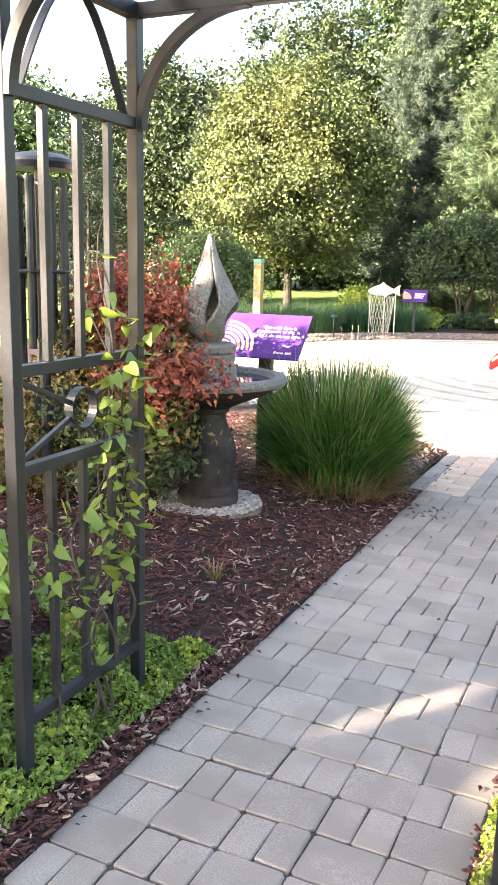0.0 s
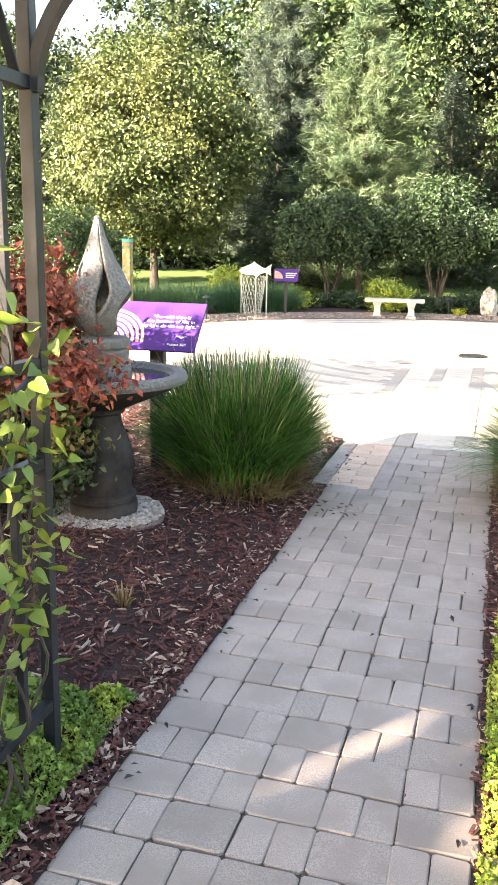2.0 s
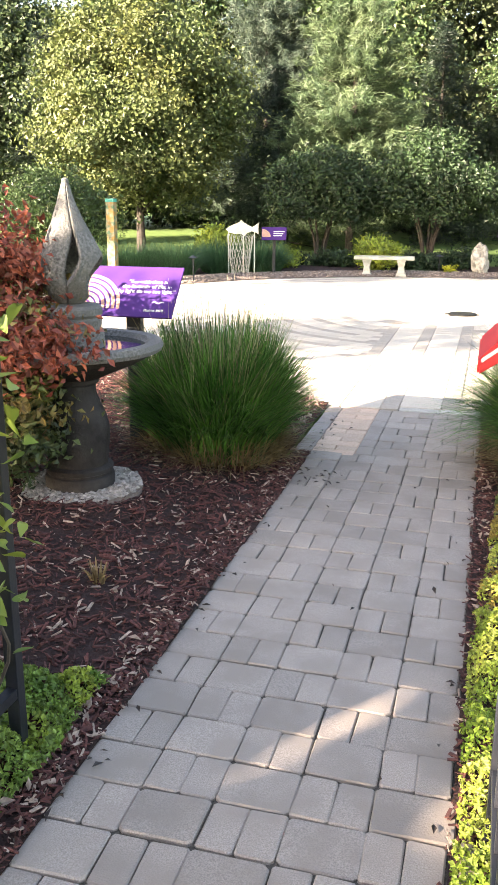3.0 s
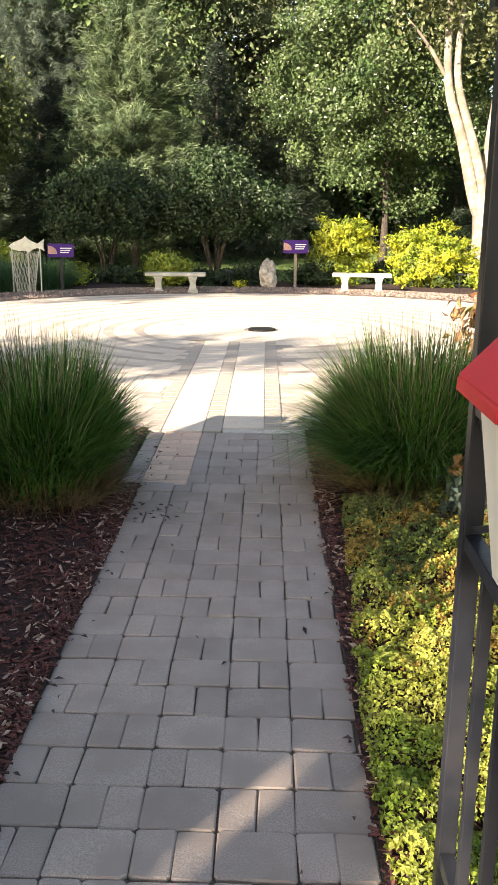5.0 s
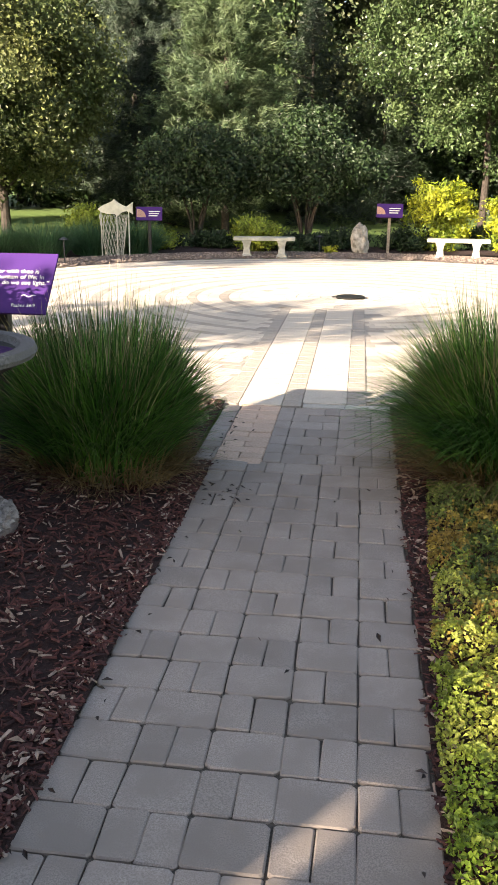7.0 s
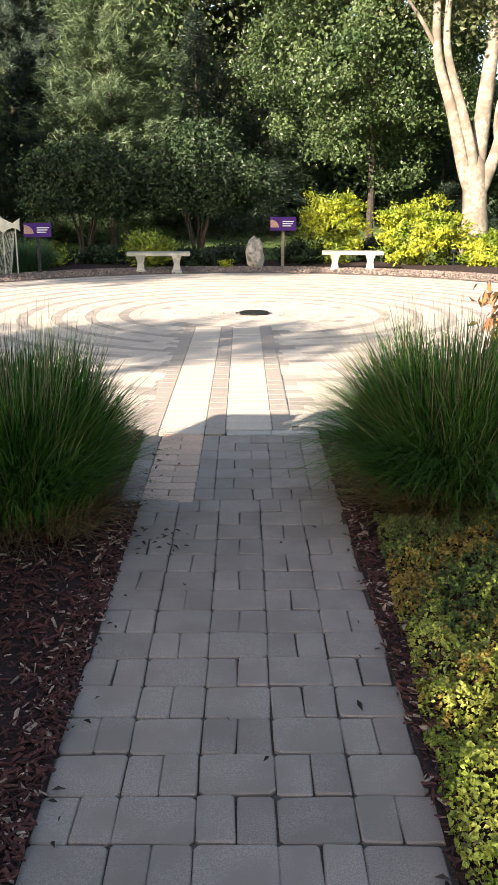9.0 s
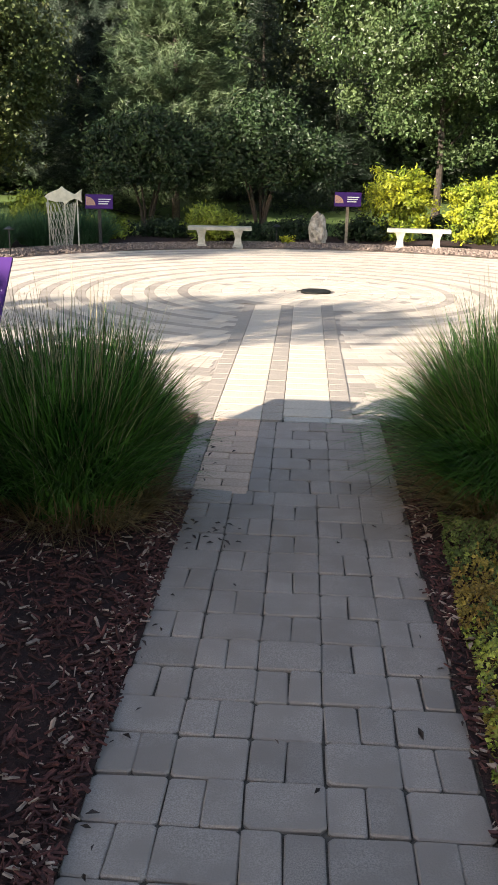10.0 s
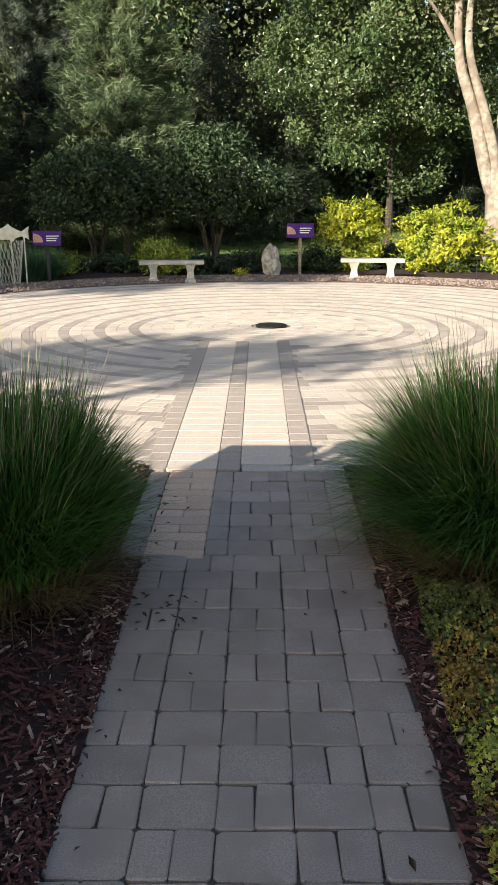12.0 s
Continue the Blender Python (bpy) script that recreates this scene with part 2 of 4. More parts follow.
def clumped(rng, centre, radii, clumps, per, clump_r, fill=0.35, low=-1.0):
    """Points in clumps that fill an ellipsoid, most of them near its skin, and the way out of it at each."""
    d = rng.normal(size=(clumps * 2, 3))
    d /= np.linalg.norm(d, axis=1)[:, None]
    d = d[d[:, 2] > low][:clumps]
    r = (fill + (1 - fill) * rng.random(len(d)) ** 0.5)[:, None] * (1 + 0.12 * rng.normal(size=(len(d), 1)))
    c = d * r
    k = np.repeat(np.arange(len(c)), per)
    p = c[k] * np.asarray(radii) + rng.normal(size=(len(k), 3)) * clump_r * (0.6 + 0.8 * rng.random((len(c), 1)))[k] * np.array((1, 1, 0.7))
    return p + np.asarray(centre), d[k]


def ground_z(x, y):
    """Gentle rise of the land past the plaza, mulch mound beside the path."""
    d = math.hypot(x + 0.25, y - 13.6)
    z = max(0.0, min(0.7, (d - 15) * 0.04))
    return z


def bed_z(x, y):
    """Height of the mulch beds beside the path."""
    d = (-0.95 - x) if x < -0.4 else (x - 0.16)
    t = max(0.0, min(1.0, d / 0.9))
    return 0.005 + 0.11 * t * t * (3 - 2 * t)

# ---- ground ----
PX, PY, PR = -0.25, 13.52, 6.0


def build_ground():
    """One sheet from the path to the horizon."""
    verts, faces = [], []
    radii = [0, 3, 6, 7.5, 9, 11, 13, 15, 18, 22, 27, 33, 40, 60, 120, 400, 1500, 4000]
    seg = 72
    for r in radii:
        for k in range(seg):
            x, y = PX + r * math.cos(k * math.tau / seg), PY + r * math.sin(k * math.tau / seg)
            verts.append((x, y, ground_z(x, y) - 0.06))
    for i in range(len(radii) - 1):
        for k in range(seg):
            a, b = i * seg + k, i * seg + (k + 1) % seg
            faces.append((a, b, b + seg, a + seg))
    link("ground", mesh_of("ground", verts, faces, M_LAWN, smooth=True))
    return tagged(bpy.data.objects["ground"], "mown green lawn sloping up to the woods", "lawn", kind="structure")


def sheet(name, x0, x1, y0, y1, step, height, mat, label, category, keep=None):
    nx, ny = max(2, int((x1 - x0) / step)), max(2, int((y1 - y0) / step))
    verts = [(x0 + (x1 - x0) * i / nx, y0 + (y1 - y0) * j / ny, 0) for j in range(ny + 1) for i in range(nx + 1)]
    verts = [(x, y, height(x, y)) for x, y, _ in verts]
    faces = [(j * (nx + 1) + i, j * (nx + 1) + i + 1, (j + 1) * (nx + 1) + i + 1, (j + 1) * (nx + 1) + i) for j in range(ny) for i in range(nx)]
    if keep:
        faces = [f for f in faces if keep(sum(verts[q][0] for q in f) / 4, sum(verts[q][1] for q in f) / 4)]
    return tagged(link(name, mesh_of(name, verts, faces, mat, smooth=True)), label, category, kind="structure")


def in_plaza(x, y, extra=0.0):
    return math.hypot(x - PX, y - PY) < PR + extra


build_ground()
bumpy = lambda x, y: bed_z(x, y) + 0.02 * noise.noise((x * 3, y * 3, 0)) + 0.012 * noise.noise((x * 11, y * 11, 2))
sheet("mulch_bed_left", -6.0, -0.93, -3.0, 12.0, 0.07, bumpy, M_MULCH, "dark red-brown wood mulch bed beside the paved path", "mulch bed", lambda x, y: not in_plaza(x, y, 0.05) and not (y > 6.0 and x > -1.1))
sheet("mulch_bed_right", 0.105, 5.0, -3.0, 12.0, 0.07, bumpy, M_MULCH, "dark mulch bed with low plants beside the path", "mulch bed", lambda x, y: not in_plaza(x, y, 0.05))


def ring_sheet(name, r0, r1, a0, a1, z, mat, label, category, steps=90):
    verts, faces = [], []
    n = 8
    for k in range(steps + 1):
        a = radians(a0 + (a1 - a0) * k / steps)
        for i in range(n + 1):
            r = r0 + (r1 - r0) * i / n
            x, y = PX + r * math.cos(a), PY + r * math.sin(a)
            verts.append((x, y, z + 0.05 * math.sin(math.pi * i / n) + 0.02 * noise.noise((x * 2, y * 2, 5))))
    for k in range(steps):
        for i in range(n):
            q = k * (n + 1) + i
            faces.append((q, q + 1, q + n + 2, q + n + 1)[::-1])
    return tagged(link(name, mesh_of(name, verts, faces, mat, smooth=True)), label, category, kind="structure")


ring_sheet("gravel_border", PR + 0.02, PR + 1.3, -35, 215, 0.0, M_GRAVEL_BED, "strip of pale gravel round the plaza edge", "gravel")
ring_sheet("mulch_bed_far", PR + 1.25, PR + 3.6, -35, 215, 0.0, M_MULCH, "dark mulched shrub bed behind the gravel strip", "mulch bed")

# ---- paved path and plaza ----
ROW, COL, LEFT, FIRST = 0.1782, 0.2095, -0.940, 3.152
sand = bmesh.new()
box(sand, (LEFT - 0.12, -3.0, -0.07), (0.30, 7.62, -0.012))
path = tagged(part("path", sand, M_SAND), "straight path of grey tumbled concrete pavers in shade", "paved path", kind="structure")


def paver_mesh(name, w, d, mat, bevel=0.0045, seed=0):
    r = random.Random(seed)
    g = 0.003
    x, y = w / 2 - g * 0.4, d / 2 - g
    j = lambda: r.uniform(-0.003, 0.003)
    outer = [(-x + j(), -y + j()), (x + j(), -y + j()), (x + j(), y + j()), (-x + j(), y + j())]
    cut = 0.065 * min(w, d)
    ring = []
    for k in range(4):
        p, q, e = Vector(outer[k]), Vector(outer[k - 1]), Vector(outer[(k + 1) % 4])
        c = cut * r.uniform(0.4, 1.5)
        ring += [p + (q - p).normalized() * c, p + (e - p).normalized() * c]
        ring.append((p + e) / 2 * (1 + r.uniform(-0.006, 0.006)))
    n = 12
    verts = [(v.x, v.y, -0.05) for v in ring] + [(v.x, v.y, -bevel) for v in ring] + [(v.x * (1 - bevel / x), v.y * (1 - bevel / y), 0) for v in ring]
    faces = [tuple(range(2 * n, 3 * n))]
    for lv in (0, 1):
        faces += [(lv * n + k, lv * n + (k + 1) % n, (lv + 1) * n + (k + 1) % n, (lv + 1) * n + k) for k in range(n)]
    return mesh_of(name, verts, faces, mat)


PAVERS = {}


def paver(kind, w, d, mat, x, y, parent, rng, lift=0.0):
    key = (kind, round(w, 3), round(d, 3), rng.randrange(7))
    if key not in PAVERS:
        PAVERS[key] = paver_mesh(kind, w, d, mat, seed=key[3])
    ob = link("paver", PAVERS[key], parent)
    ob.matrix_basis = pose(x + rng.uniform(-0.0015, 0.0015), y + rng.uniform(-0.003, 0.003), lift + rng.uniform(-0.0025, 0.0025), rng.uniform(-0.6, 0.6), rng.uniform(-0.6, 0.6), rng.uniform(-1.1, 1.1))
    return ob


def lay_path():
    """Five columns in which a whole paver and a pair of halves take turns, like a chequerboard; narrower courses beside the rose strip."""
    rng = random.Random(12)
    half = COL / 2
    for k in range(-35, 25):
        y = FIRST + ROW * (k + 0.5)
        if y > 7.42:
            break
        if y < 6.10:
            x = LEFT
            for col in range(5):
                for w in ((half, half) if (k + col) % 2 else (COL,)):
                    cut = COL * 0.06 * math.sin(k * 2.4) if col == 4 else 0
                    w += cut / (2 if (k + col) % 2 else 1)
                    paver("path", round(w, 2) if cut else w, ROW, M_PAVER, x + w / 2, y, path, rng)
                    x += w
            continue
        x = -0.66
        for w in [half] + ([COL, half] if k % 2 else [half, COL]) + ([half, half] if k % 2 else [COL]) + ([COL] if k % 2 else [half, half]):
            paver("path", w, ROW, M_PAVER, x + w / 2, y, path, rng)
            x += w
        paver("edge", 0.115, ROW, M_PAVER, -1.0, y, path, rng)
    y, i = 6.125, 0
    while y < 7.44:
        for q in range(1 + i % 2):
            w = 0.28 / (1 + i % 2)
            paver("pink", w, 0.108, M_PINK, -0.94 + w * (q + 0.5), y + 0.054, path, rng)
        y += 0.108
        i += 1
    for i in range(2):
        paver("infill", 0.178, 0.094, M_PAVER, 0.03 + 0.18 * i, 7.592, path, rng)
    for i in range(3):
        paver("kerb", 0.30, 0.10, M_BUFF, -0.36 + 0.302 * i, 7.49, path, rng, 0.004)


def ring_paver(verts, faces, mats, r0, r1, a0, a1, z, mat):
    g = 0.002
    q = []
    for zz, e in ((z - 0.04, 0), (z - 0.002, 0), (z, 0.002)):
        for r, a in ((r0 + g + e, a0), (r1 - g - e, a0), (r1 - g - e, a1), (r0 + g + e, a1)):
            da = (g + e) / max(r, 0.3) * (1 if a == a0 else -1)
            q.append((PX + r * math.cos(a + da), PY + r * math.sin(a + da), zz))
    b = len(verts)
    verts += q
    for lv in (4,):
        for k in range(4):
            f = (b + lv + k, b + lv + (k + 1) % 4, b + lv + 4 + (k + 1) % 4, b + lv + 4 + k)
            faces.append(f)
            mats.append(mat)
    faces.append((b + 8, b + 9, b + 10, b + 11))
    mats.append(mat)


def lay_plaza():
    """A labyrinth of eleven circuits: rose lanes between grey rings, round a dark disc."""
    rng = random.Random(5)
    base = bmesh.new()
    lathe(base, [(PR + 0.02, -0.07), (PR + 0.02, -0.012)], 96, PX, PY)
    plaza = tagged(part("plaza", base, M_DUST), "round sunlit plaza with a labyrinth of rose and grey pavers", "plaza", kind="structure")
    pitch = (PR - 1.25) / 11
    verts, faces, mats = [], [], []
    r = 0.26
    courses = []
    while r < 1.24:
        courses.append((r, r + 0.1633, 1))
        r += 0.1633
    first = len(courses)
    for i in range(11):
        r = 1.25 + i * pitch
        courses += [(r, r + 0.13, 0), (r + 0.13, r + 0.13 + (pitch - 0.13) / 2, 1), (r + 0.13 + (pitch - 0.13) / 2, r + pitch, 1)]
    for ci, (r0, r1, mat) in enumerate(courses):
        rm = (r0 + r1) / 2
        n = max(8, int(math.tau * rm / 0.2))
        off = rng.random()
        for k in range(n):
            a0, a1 = (k + off) * math.tau / n, (k + 1 + off) * math.tau / n
            am = (a0 + a1) / 2
            x, y = PX + rm * math.cos(am), PY + rm * math.sin(am)
            if y < PY - 1.2 and -1.05 < x < -0.11:
                continue
            m = mat
            if y < PY and rm > 1.25:
                side = x > PX
                gap = (x + 0.06) if side else (-1.10 - x)
                circuit, course = (ci - first) // 3, (ci - first) % 3
                joined = (circuit % 2 == 0) == side
                if gap < 0.34:
                    if course == 0 and joined:
                        m = 1 if gap > 0.05 else 0
                    elif gap < 0.12 and course and (course == 1) != joined:
                        m = 0
            if y < 8.75 and -2.4 < x < 1.9:
                v1, f1, m1 = [], [], []
                ring_paver(v1, f1, m1, r0, r1, a0, a1, 0, m)
                link("paver", mesh_of("ring_paver", v1, f1, M_PINK_LIT if m else M_RING_J), plaza)
                continue
            ring_paver(verts, faces, mats, r0, r1, a0, a1, rng.uniform(-0.0015, 0.0015), m)
    rest = link("paver_rest", mesh_of("paver_rest", verts, faces, [M_RING_J, M_PINK_LIT], mats), plaza)
    tagged(rest, kind="stuff")
    lanes_x = [(-1.10, -0.97, M_RING_J), (-0.97, -0.66, M_PINK_LIT), (-0.66, -0.52, M_RING_J), (-0.52, -0.20, M_PINK_LIT), (-0.20, -0.06, M_RING_J)]
    y0 = 7.55
    me = {}
    for x0, x1, mat in lanes_x:
        y, d, w = y0 if x0 > -0.6 else 7.45, 0.178, x1 - x0
        key = (round(w, 3), mat.name)
        if key not in me:
            me[key] = paver_mesh("lane", w, d, mat, 0.002)
        while y < PY - 1.3:
            ob = link("paver", me[key], plaza)
            ob.matrix_basis = pose(x0 + w / 2, y + d / 2, 0.006 + rng.uniform(-0.001, 0.0015))
            y += d
    verge = bmesh.new()
    box(verge, (-1.42, 7.75, -0.03), (0.24, PY - 1.2, -0.0035))
    part("grey_verge", verge, M_RING_J, plaza, "grey paving between the straight lanes and the rings")
    disc = bmesh.new()
    lathe(disc, [(0.195, -0.02), (0.20, 0.012), (0.185, 0.02), (0.08, 0.022)], 40, 0, 0)
    cover = tagged(part("drain_cover", disc, M_IRON), "round dark iron cover at the centre of the plaza", "drain cover")
    cover.matrix_basis = pose(PX, PY, 0.0)


# ---- arbor ----
def bar(bm, a, b, w, d=None, bevel=0.002):
    """A square steel bar from a to b."""
    a, b = Vector(a), Vector(b)
    v = b - a
    m = Matrix.Translation(a) @ v.to_track_quat("Z", "Y").to_matrix().to_4x4()
    d = d or w
    return box(bm, (-w / 2, -d / 2, 0), (w / 2, d / 2, v.length), bevel, m)


def strap(bm, points, width, thick, side):
    """A flat strap bent along points; side: the way of its width."""
    pts = [Vector(p) for p in points]
    side = Vector(side).normalized()
    rings = []
    for i, p in enumerate(pts):
        d = (pts[min(i + 1, len(pts) - 1)] - pts[max(i - 1, 0)]).normalized()
        n = d.cross(side).normalized()
        rings.append([bm.verts.new(p + side * sx * width / 2 + n * sy * thick / 2) for sx, sy in ((-1, -1), (1, -1), (1, 1), (-1, 1))])
    for r0, r1 in zip(rings, rings[1:]):
        for k in range(4):
            bm.faces.new((r0[k], r0[(k + 1) % 4], r1[(k + 1) % 4], r1[k]))
    bm.faces.new(rings[0][::-1])
    bm.faces.new(rings[-1])


AX0, AX1, AY0, AY1, ATOP = -1.12, 0.205, 2.23, 2.825, 2.26


def build_arbor():
    arbor = thing("garden_arbor", (AX0 + AX1) / 2, (AY0 + AY1) / 2, 0, "black square-tube steel garden arbor with lattice sides over the path", "arbor")
    inv = Matrix.Translation((-(AX0 + AX1) / 2, -(AY0 + AY1) / 2, 0))

    def add(name, bm, label=""):
        bmesh.ops.transform(bm, matrix=inv, verts=bm.verts)
        return part(name, bm, M_STEEL, arbor, label)
    W = 0.038
    for x in (AX0, AX1):
        for y in (AY0, AY1):
            bm = bmesh.new()
            box(bm, (x - W / 2, y - W / 2, -0.05), (x + W / 2, y + W / 2, ATOP), 0.003)
            add("post", bm)
        for z in (0.22, 0.95, 1.22, 1.92):
            bm = bmesh.new()
            box(bm, (x - 0.016, AY0 + W / 2, z - 0.016), (x + 0.016, AY1 - W / 2, z + 0.016), 0.002)
            add("rail", bm)
        for k in range(3):
            y = AY0 + (AY1 - AY0) * (k + 1) / 4
            for z0, z1 in ((0.236, 0.934), (1.236, 1.904)):
                bm = bmesh.new()
                box(bm, (x - 0.011, y - 0.011, z0), (x + 0.011, y + 0.011, z1), 0.002)
                add("bar", bm)
        ym, zm, rr = (AY0 + AY1) / 2, 1.085, 0.06
        bm = bmesh.new()
        strap(bm, [(x, ym + rr * math.cos(a * math.tau / 28), zm + rr * math.sin(a * math.tau / 28)) for a in range(29)], 0.03, 0.005, (1, 0, 0))
        add("ring", bm)
        for sy, sz in ((-1, -1), (1, -1), (-1, 1), (1, 1)):
            bm = bmesh.new()
            d = Vector((0, sy * ((AY1 - AY0) / 2 - W / 2), sz * 0.11))
            bar(bm, Vector((x, ym, zm)) + d.normalized() * rr, Vector((x, ym, zm)) + d, 0.014)
            add("brace", bm)
        bm = bmesh.new()
        strap(bm, [(x, ym - 0.24 + 0.48 * t, 1.93 + 0.30 * math.sin(math.pi * t)) for t in [i / 16 for i in range(17)]], 0.025, 0.006, (1, 0, 0))
        add("side_arch", bm)
        bm = bmesh.new()
        box(bm, (x - 0.02, AY0 + W / 2, ATOP - 0.045), (x + 0.02, AY1 - W / 2, ATOP - 0.002), 0.002)
        add("top_rail", bm)
    for y in (AY0, AY1):
        bm = bmesh.new()
        box(bm, (AX0 + W / 2, y - 0.018, ATOP - 0.042), (AX1 - W / 2, y + 0.018, ATOP - 0.004), 0.002)
        add("cross_beam", bm)
        for x, s in ((AX0, 1), (AX1, -1)):
            bm = bmesh.new()
            strap(bm, [(x + s * (0.02 + 0.36 * (1 - math.cos(t * math.pi / 2))), y, 1.90 + 0.33 * math.sin(t * math.pi / 2)) for t in [i / 14 for i in range(15)]], 0.035, 0.03, (0, 1, 0))
            add("corner_brace", bm)
    for k in range(5):
        x = AX0 + (AX1 - AX0) * (k + 0.5) / 5
        bm = bmesh.new()
        box(bm, (x - 0.011, AY0 - 0.1, ATOP), (x + 0.011, AY1 + 0.1, ATOP + 0.03), 0.002)
        add("roof_bar", bm)


# ---- fountain ----
def build_fountain(x, y, z):
    f = thing("garden_fountain", x, y, z, "cast stone bowl fountain with a pierced flame finial", "fountain")
    bm = bmesh.new()
    lathe(bm, [(0.178, -0.03), (0.18, 0.065), (0.176, 0.075), (0.164, 0.08), (0.164, 0.09), (0.173, 0.095), (0.175, 0.115), (0.165, 0.125), (0.148, 0.13), (0.150, 0.16), (0.158, 0.22), (0.164, 0.28), (0.162, 0.33), (0.146, 0.39), (0.122, 0.445), (0.104, 0.495), (0.099, 0.525), (0.102, 0.545), (0.118, 0.555), (0.122, 0.57), (0.135, 0.588)], 48)
    part("pedestal", bm, M_CAST_DARK, f, "dark turned pedestal", True)
    # separate dark underside: the shade below the bowl is put into its colour
    bm = bmesh.new()
    lathe(bm, [(0.13, 0.578), (0.2, 0.61), (0.31, 0.655), (0.4, 0.702), (0.412, 0.716)], 56)
    part("bowl_underside", bm, M_CAST_DARK, f, "dark underside of the bowl, its shade put into the colour", True)
    bm = bmesh.new()
    lathe(bm, [(0.405, 0.712), (0.44, 0.72), (0.45, 0.74), (0.44, 0.765), (0.405, 0.772), (0.38, 0.765), (0.36, 0.735), (0.3, 0.722), (0.1, 0.72)], 56)
    part("bowl", bm, M_CAST, f, "wide shallow stone bowl with a rounded rim", True)
    bm = bmesh.new()
    lathe(bm, [(0.375, 0.735), (0.37, 0.738)], 40)
    part("water", bm, M_WATER, f, "still dark water")
    bm = bmesh.new()
    lathe(bm, [(0.16, 0.69), (0.155, 0.80), (0.15, 0.825), (0.14, 0.83), (0.145, 0.845), (0.148, 0.875), (0.138, 0.885), (0.15, 0.9), (0.15, 0.93), (0.135, 0.945), (0.08, 0.95)], 40)
    part("plinth", bm, M_CAST, f, "stacked round stone plinth", True)
    # flame: two curved shells that part at a front and a back opening and meet above
    verts, faces = [], []
    nz, na = 48, 22

    def opening(t, a0, half, t0, t1, turn):
        u = (t - t0) / (t1 - t0)
        if not 0 < u < 1:
            return a0 + turn * (max(0, min(1, u)) - 0.4), 0.0
        return a0 + turn * (u - 0.4), half * math.sin(math.pi * u ** 0.75) ** 0.8
    for shell in (0, 1):
        base = len(verts)
        for i in range(nz + 1):
            t = i / nz
            zz = 0.945 + 0.605 * t
            r = 0.168 * float(np.interp(t, [0, 0.09, 0.18, 0.28, 0.39, 0.52, 0.66, 0.81, 0.92, 1], [0.36, 0.70, 0.92, 1.0, 0.96, 0.74, 0.49, 0.27, 0.15, 0.06]))
            cx = 0.020 * t - 0.010 + 0.012 * math.sin(t * 5.0)
            fa, fw = opening(t, -1.15, 0.20, 0.18, 0.60, 0.35)
            ba, bw = opening(t, 0.28, 0.95, 0.05, 0.40, -0.3)
            lo, hi = (fa + fw, ba - bw) if shell == 0 else (ba + bw, fa - fw + math.tau)
            for k in range(na + 1):
                a = lo + (hi - lo) * k / na
                rr = r * (1 + (0.17 * math.exp(-(k / 5.0) ** 2) if shell == 0 else -0.05 * math.exp(-((na - k) / 4.0) ** 2)) * min(1, 5 * t) * (1 - 0.6 * t))
                verts.append((cx + rr * math.cos(a), rr * 0.85 * math.sin(a), zz))
        for i in range(nz):
            for k in range(na):
                q = base + i * (na + 1) + k
                faces.append((q, q + 1, q + na + 2, q + na + 1))
    flame = link("flame", mesh_of("flame", verts, faces, M_CAST, smooth=True), f, "rough grey stone flame with a teardrop opening")
    mod = flame.modifiers.new("thickness", "SOLIDIFY")
    mod.thickness, mod.offset = 0.032, -1
    mod2 = flame.modifiers.new("round", "SUBSURF")
    mod2.levels = mod2.render_levels = 1


# ---- signs ----
def words(text, size, mat, parent, m, name="lettering", align="CENTER"):
    cu = bpy.data.curves.new(name, "FONT")
    cu.body, cu.size, cu.align_x, cu.extrude = text, size, align, 0.0006
    cu.space_line = 0.95
    cu.materials.append(mat)
    ob = new(name, cu)
    ob.parent = parent
    ob.matrix_basis = m
    return ob


def arcs(bm, cx, cy, radii, thick, a0, a1, z, lo, hi):
    """Flat concentric bands, clipped to the panel."""
    for r in radii:
        n = 18
        for k in range(n):
            q = []
            for a, rr in ((k, r), (k + 1, r), (k + 1, r + thick), (k, r + thick)):
                ang = radians(a0 + (a1 - a0) * a / n)
                q.append((cx + rr * math.cos(ang), cy + rr * math.sin(ang)))
            if all(lo[0] <= p[0] <= hi[0] and lo[1] <= p[1] <= hi[1] for p in q):
                bm.faces.new([bm.verts.new((p[0], p[1], z)) for p in q])


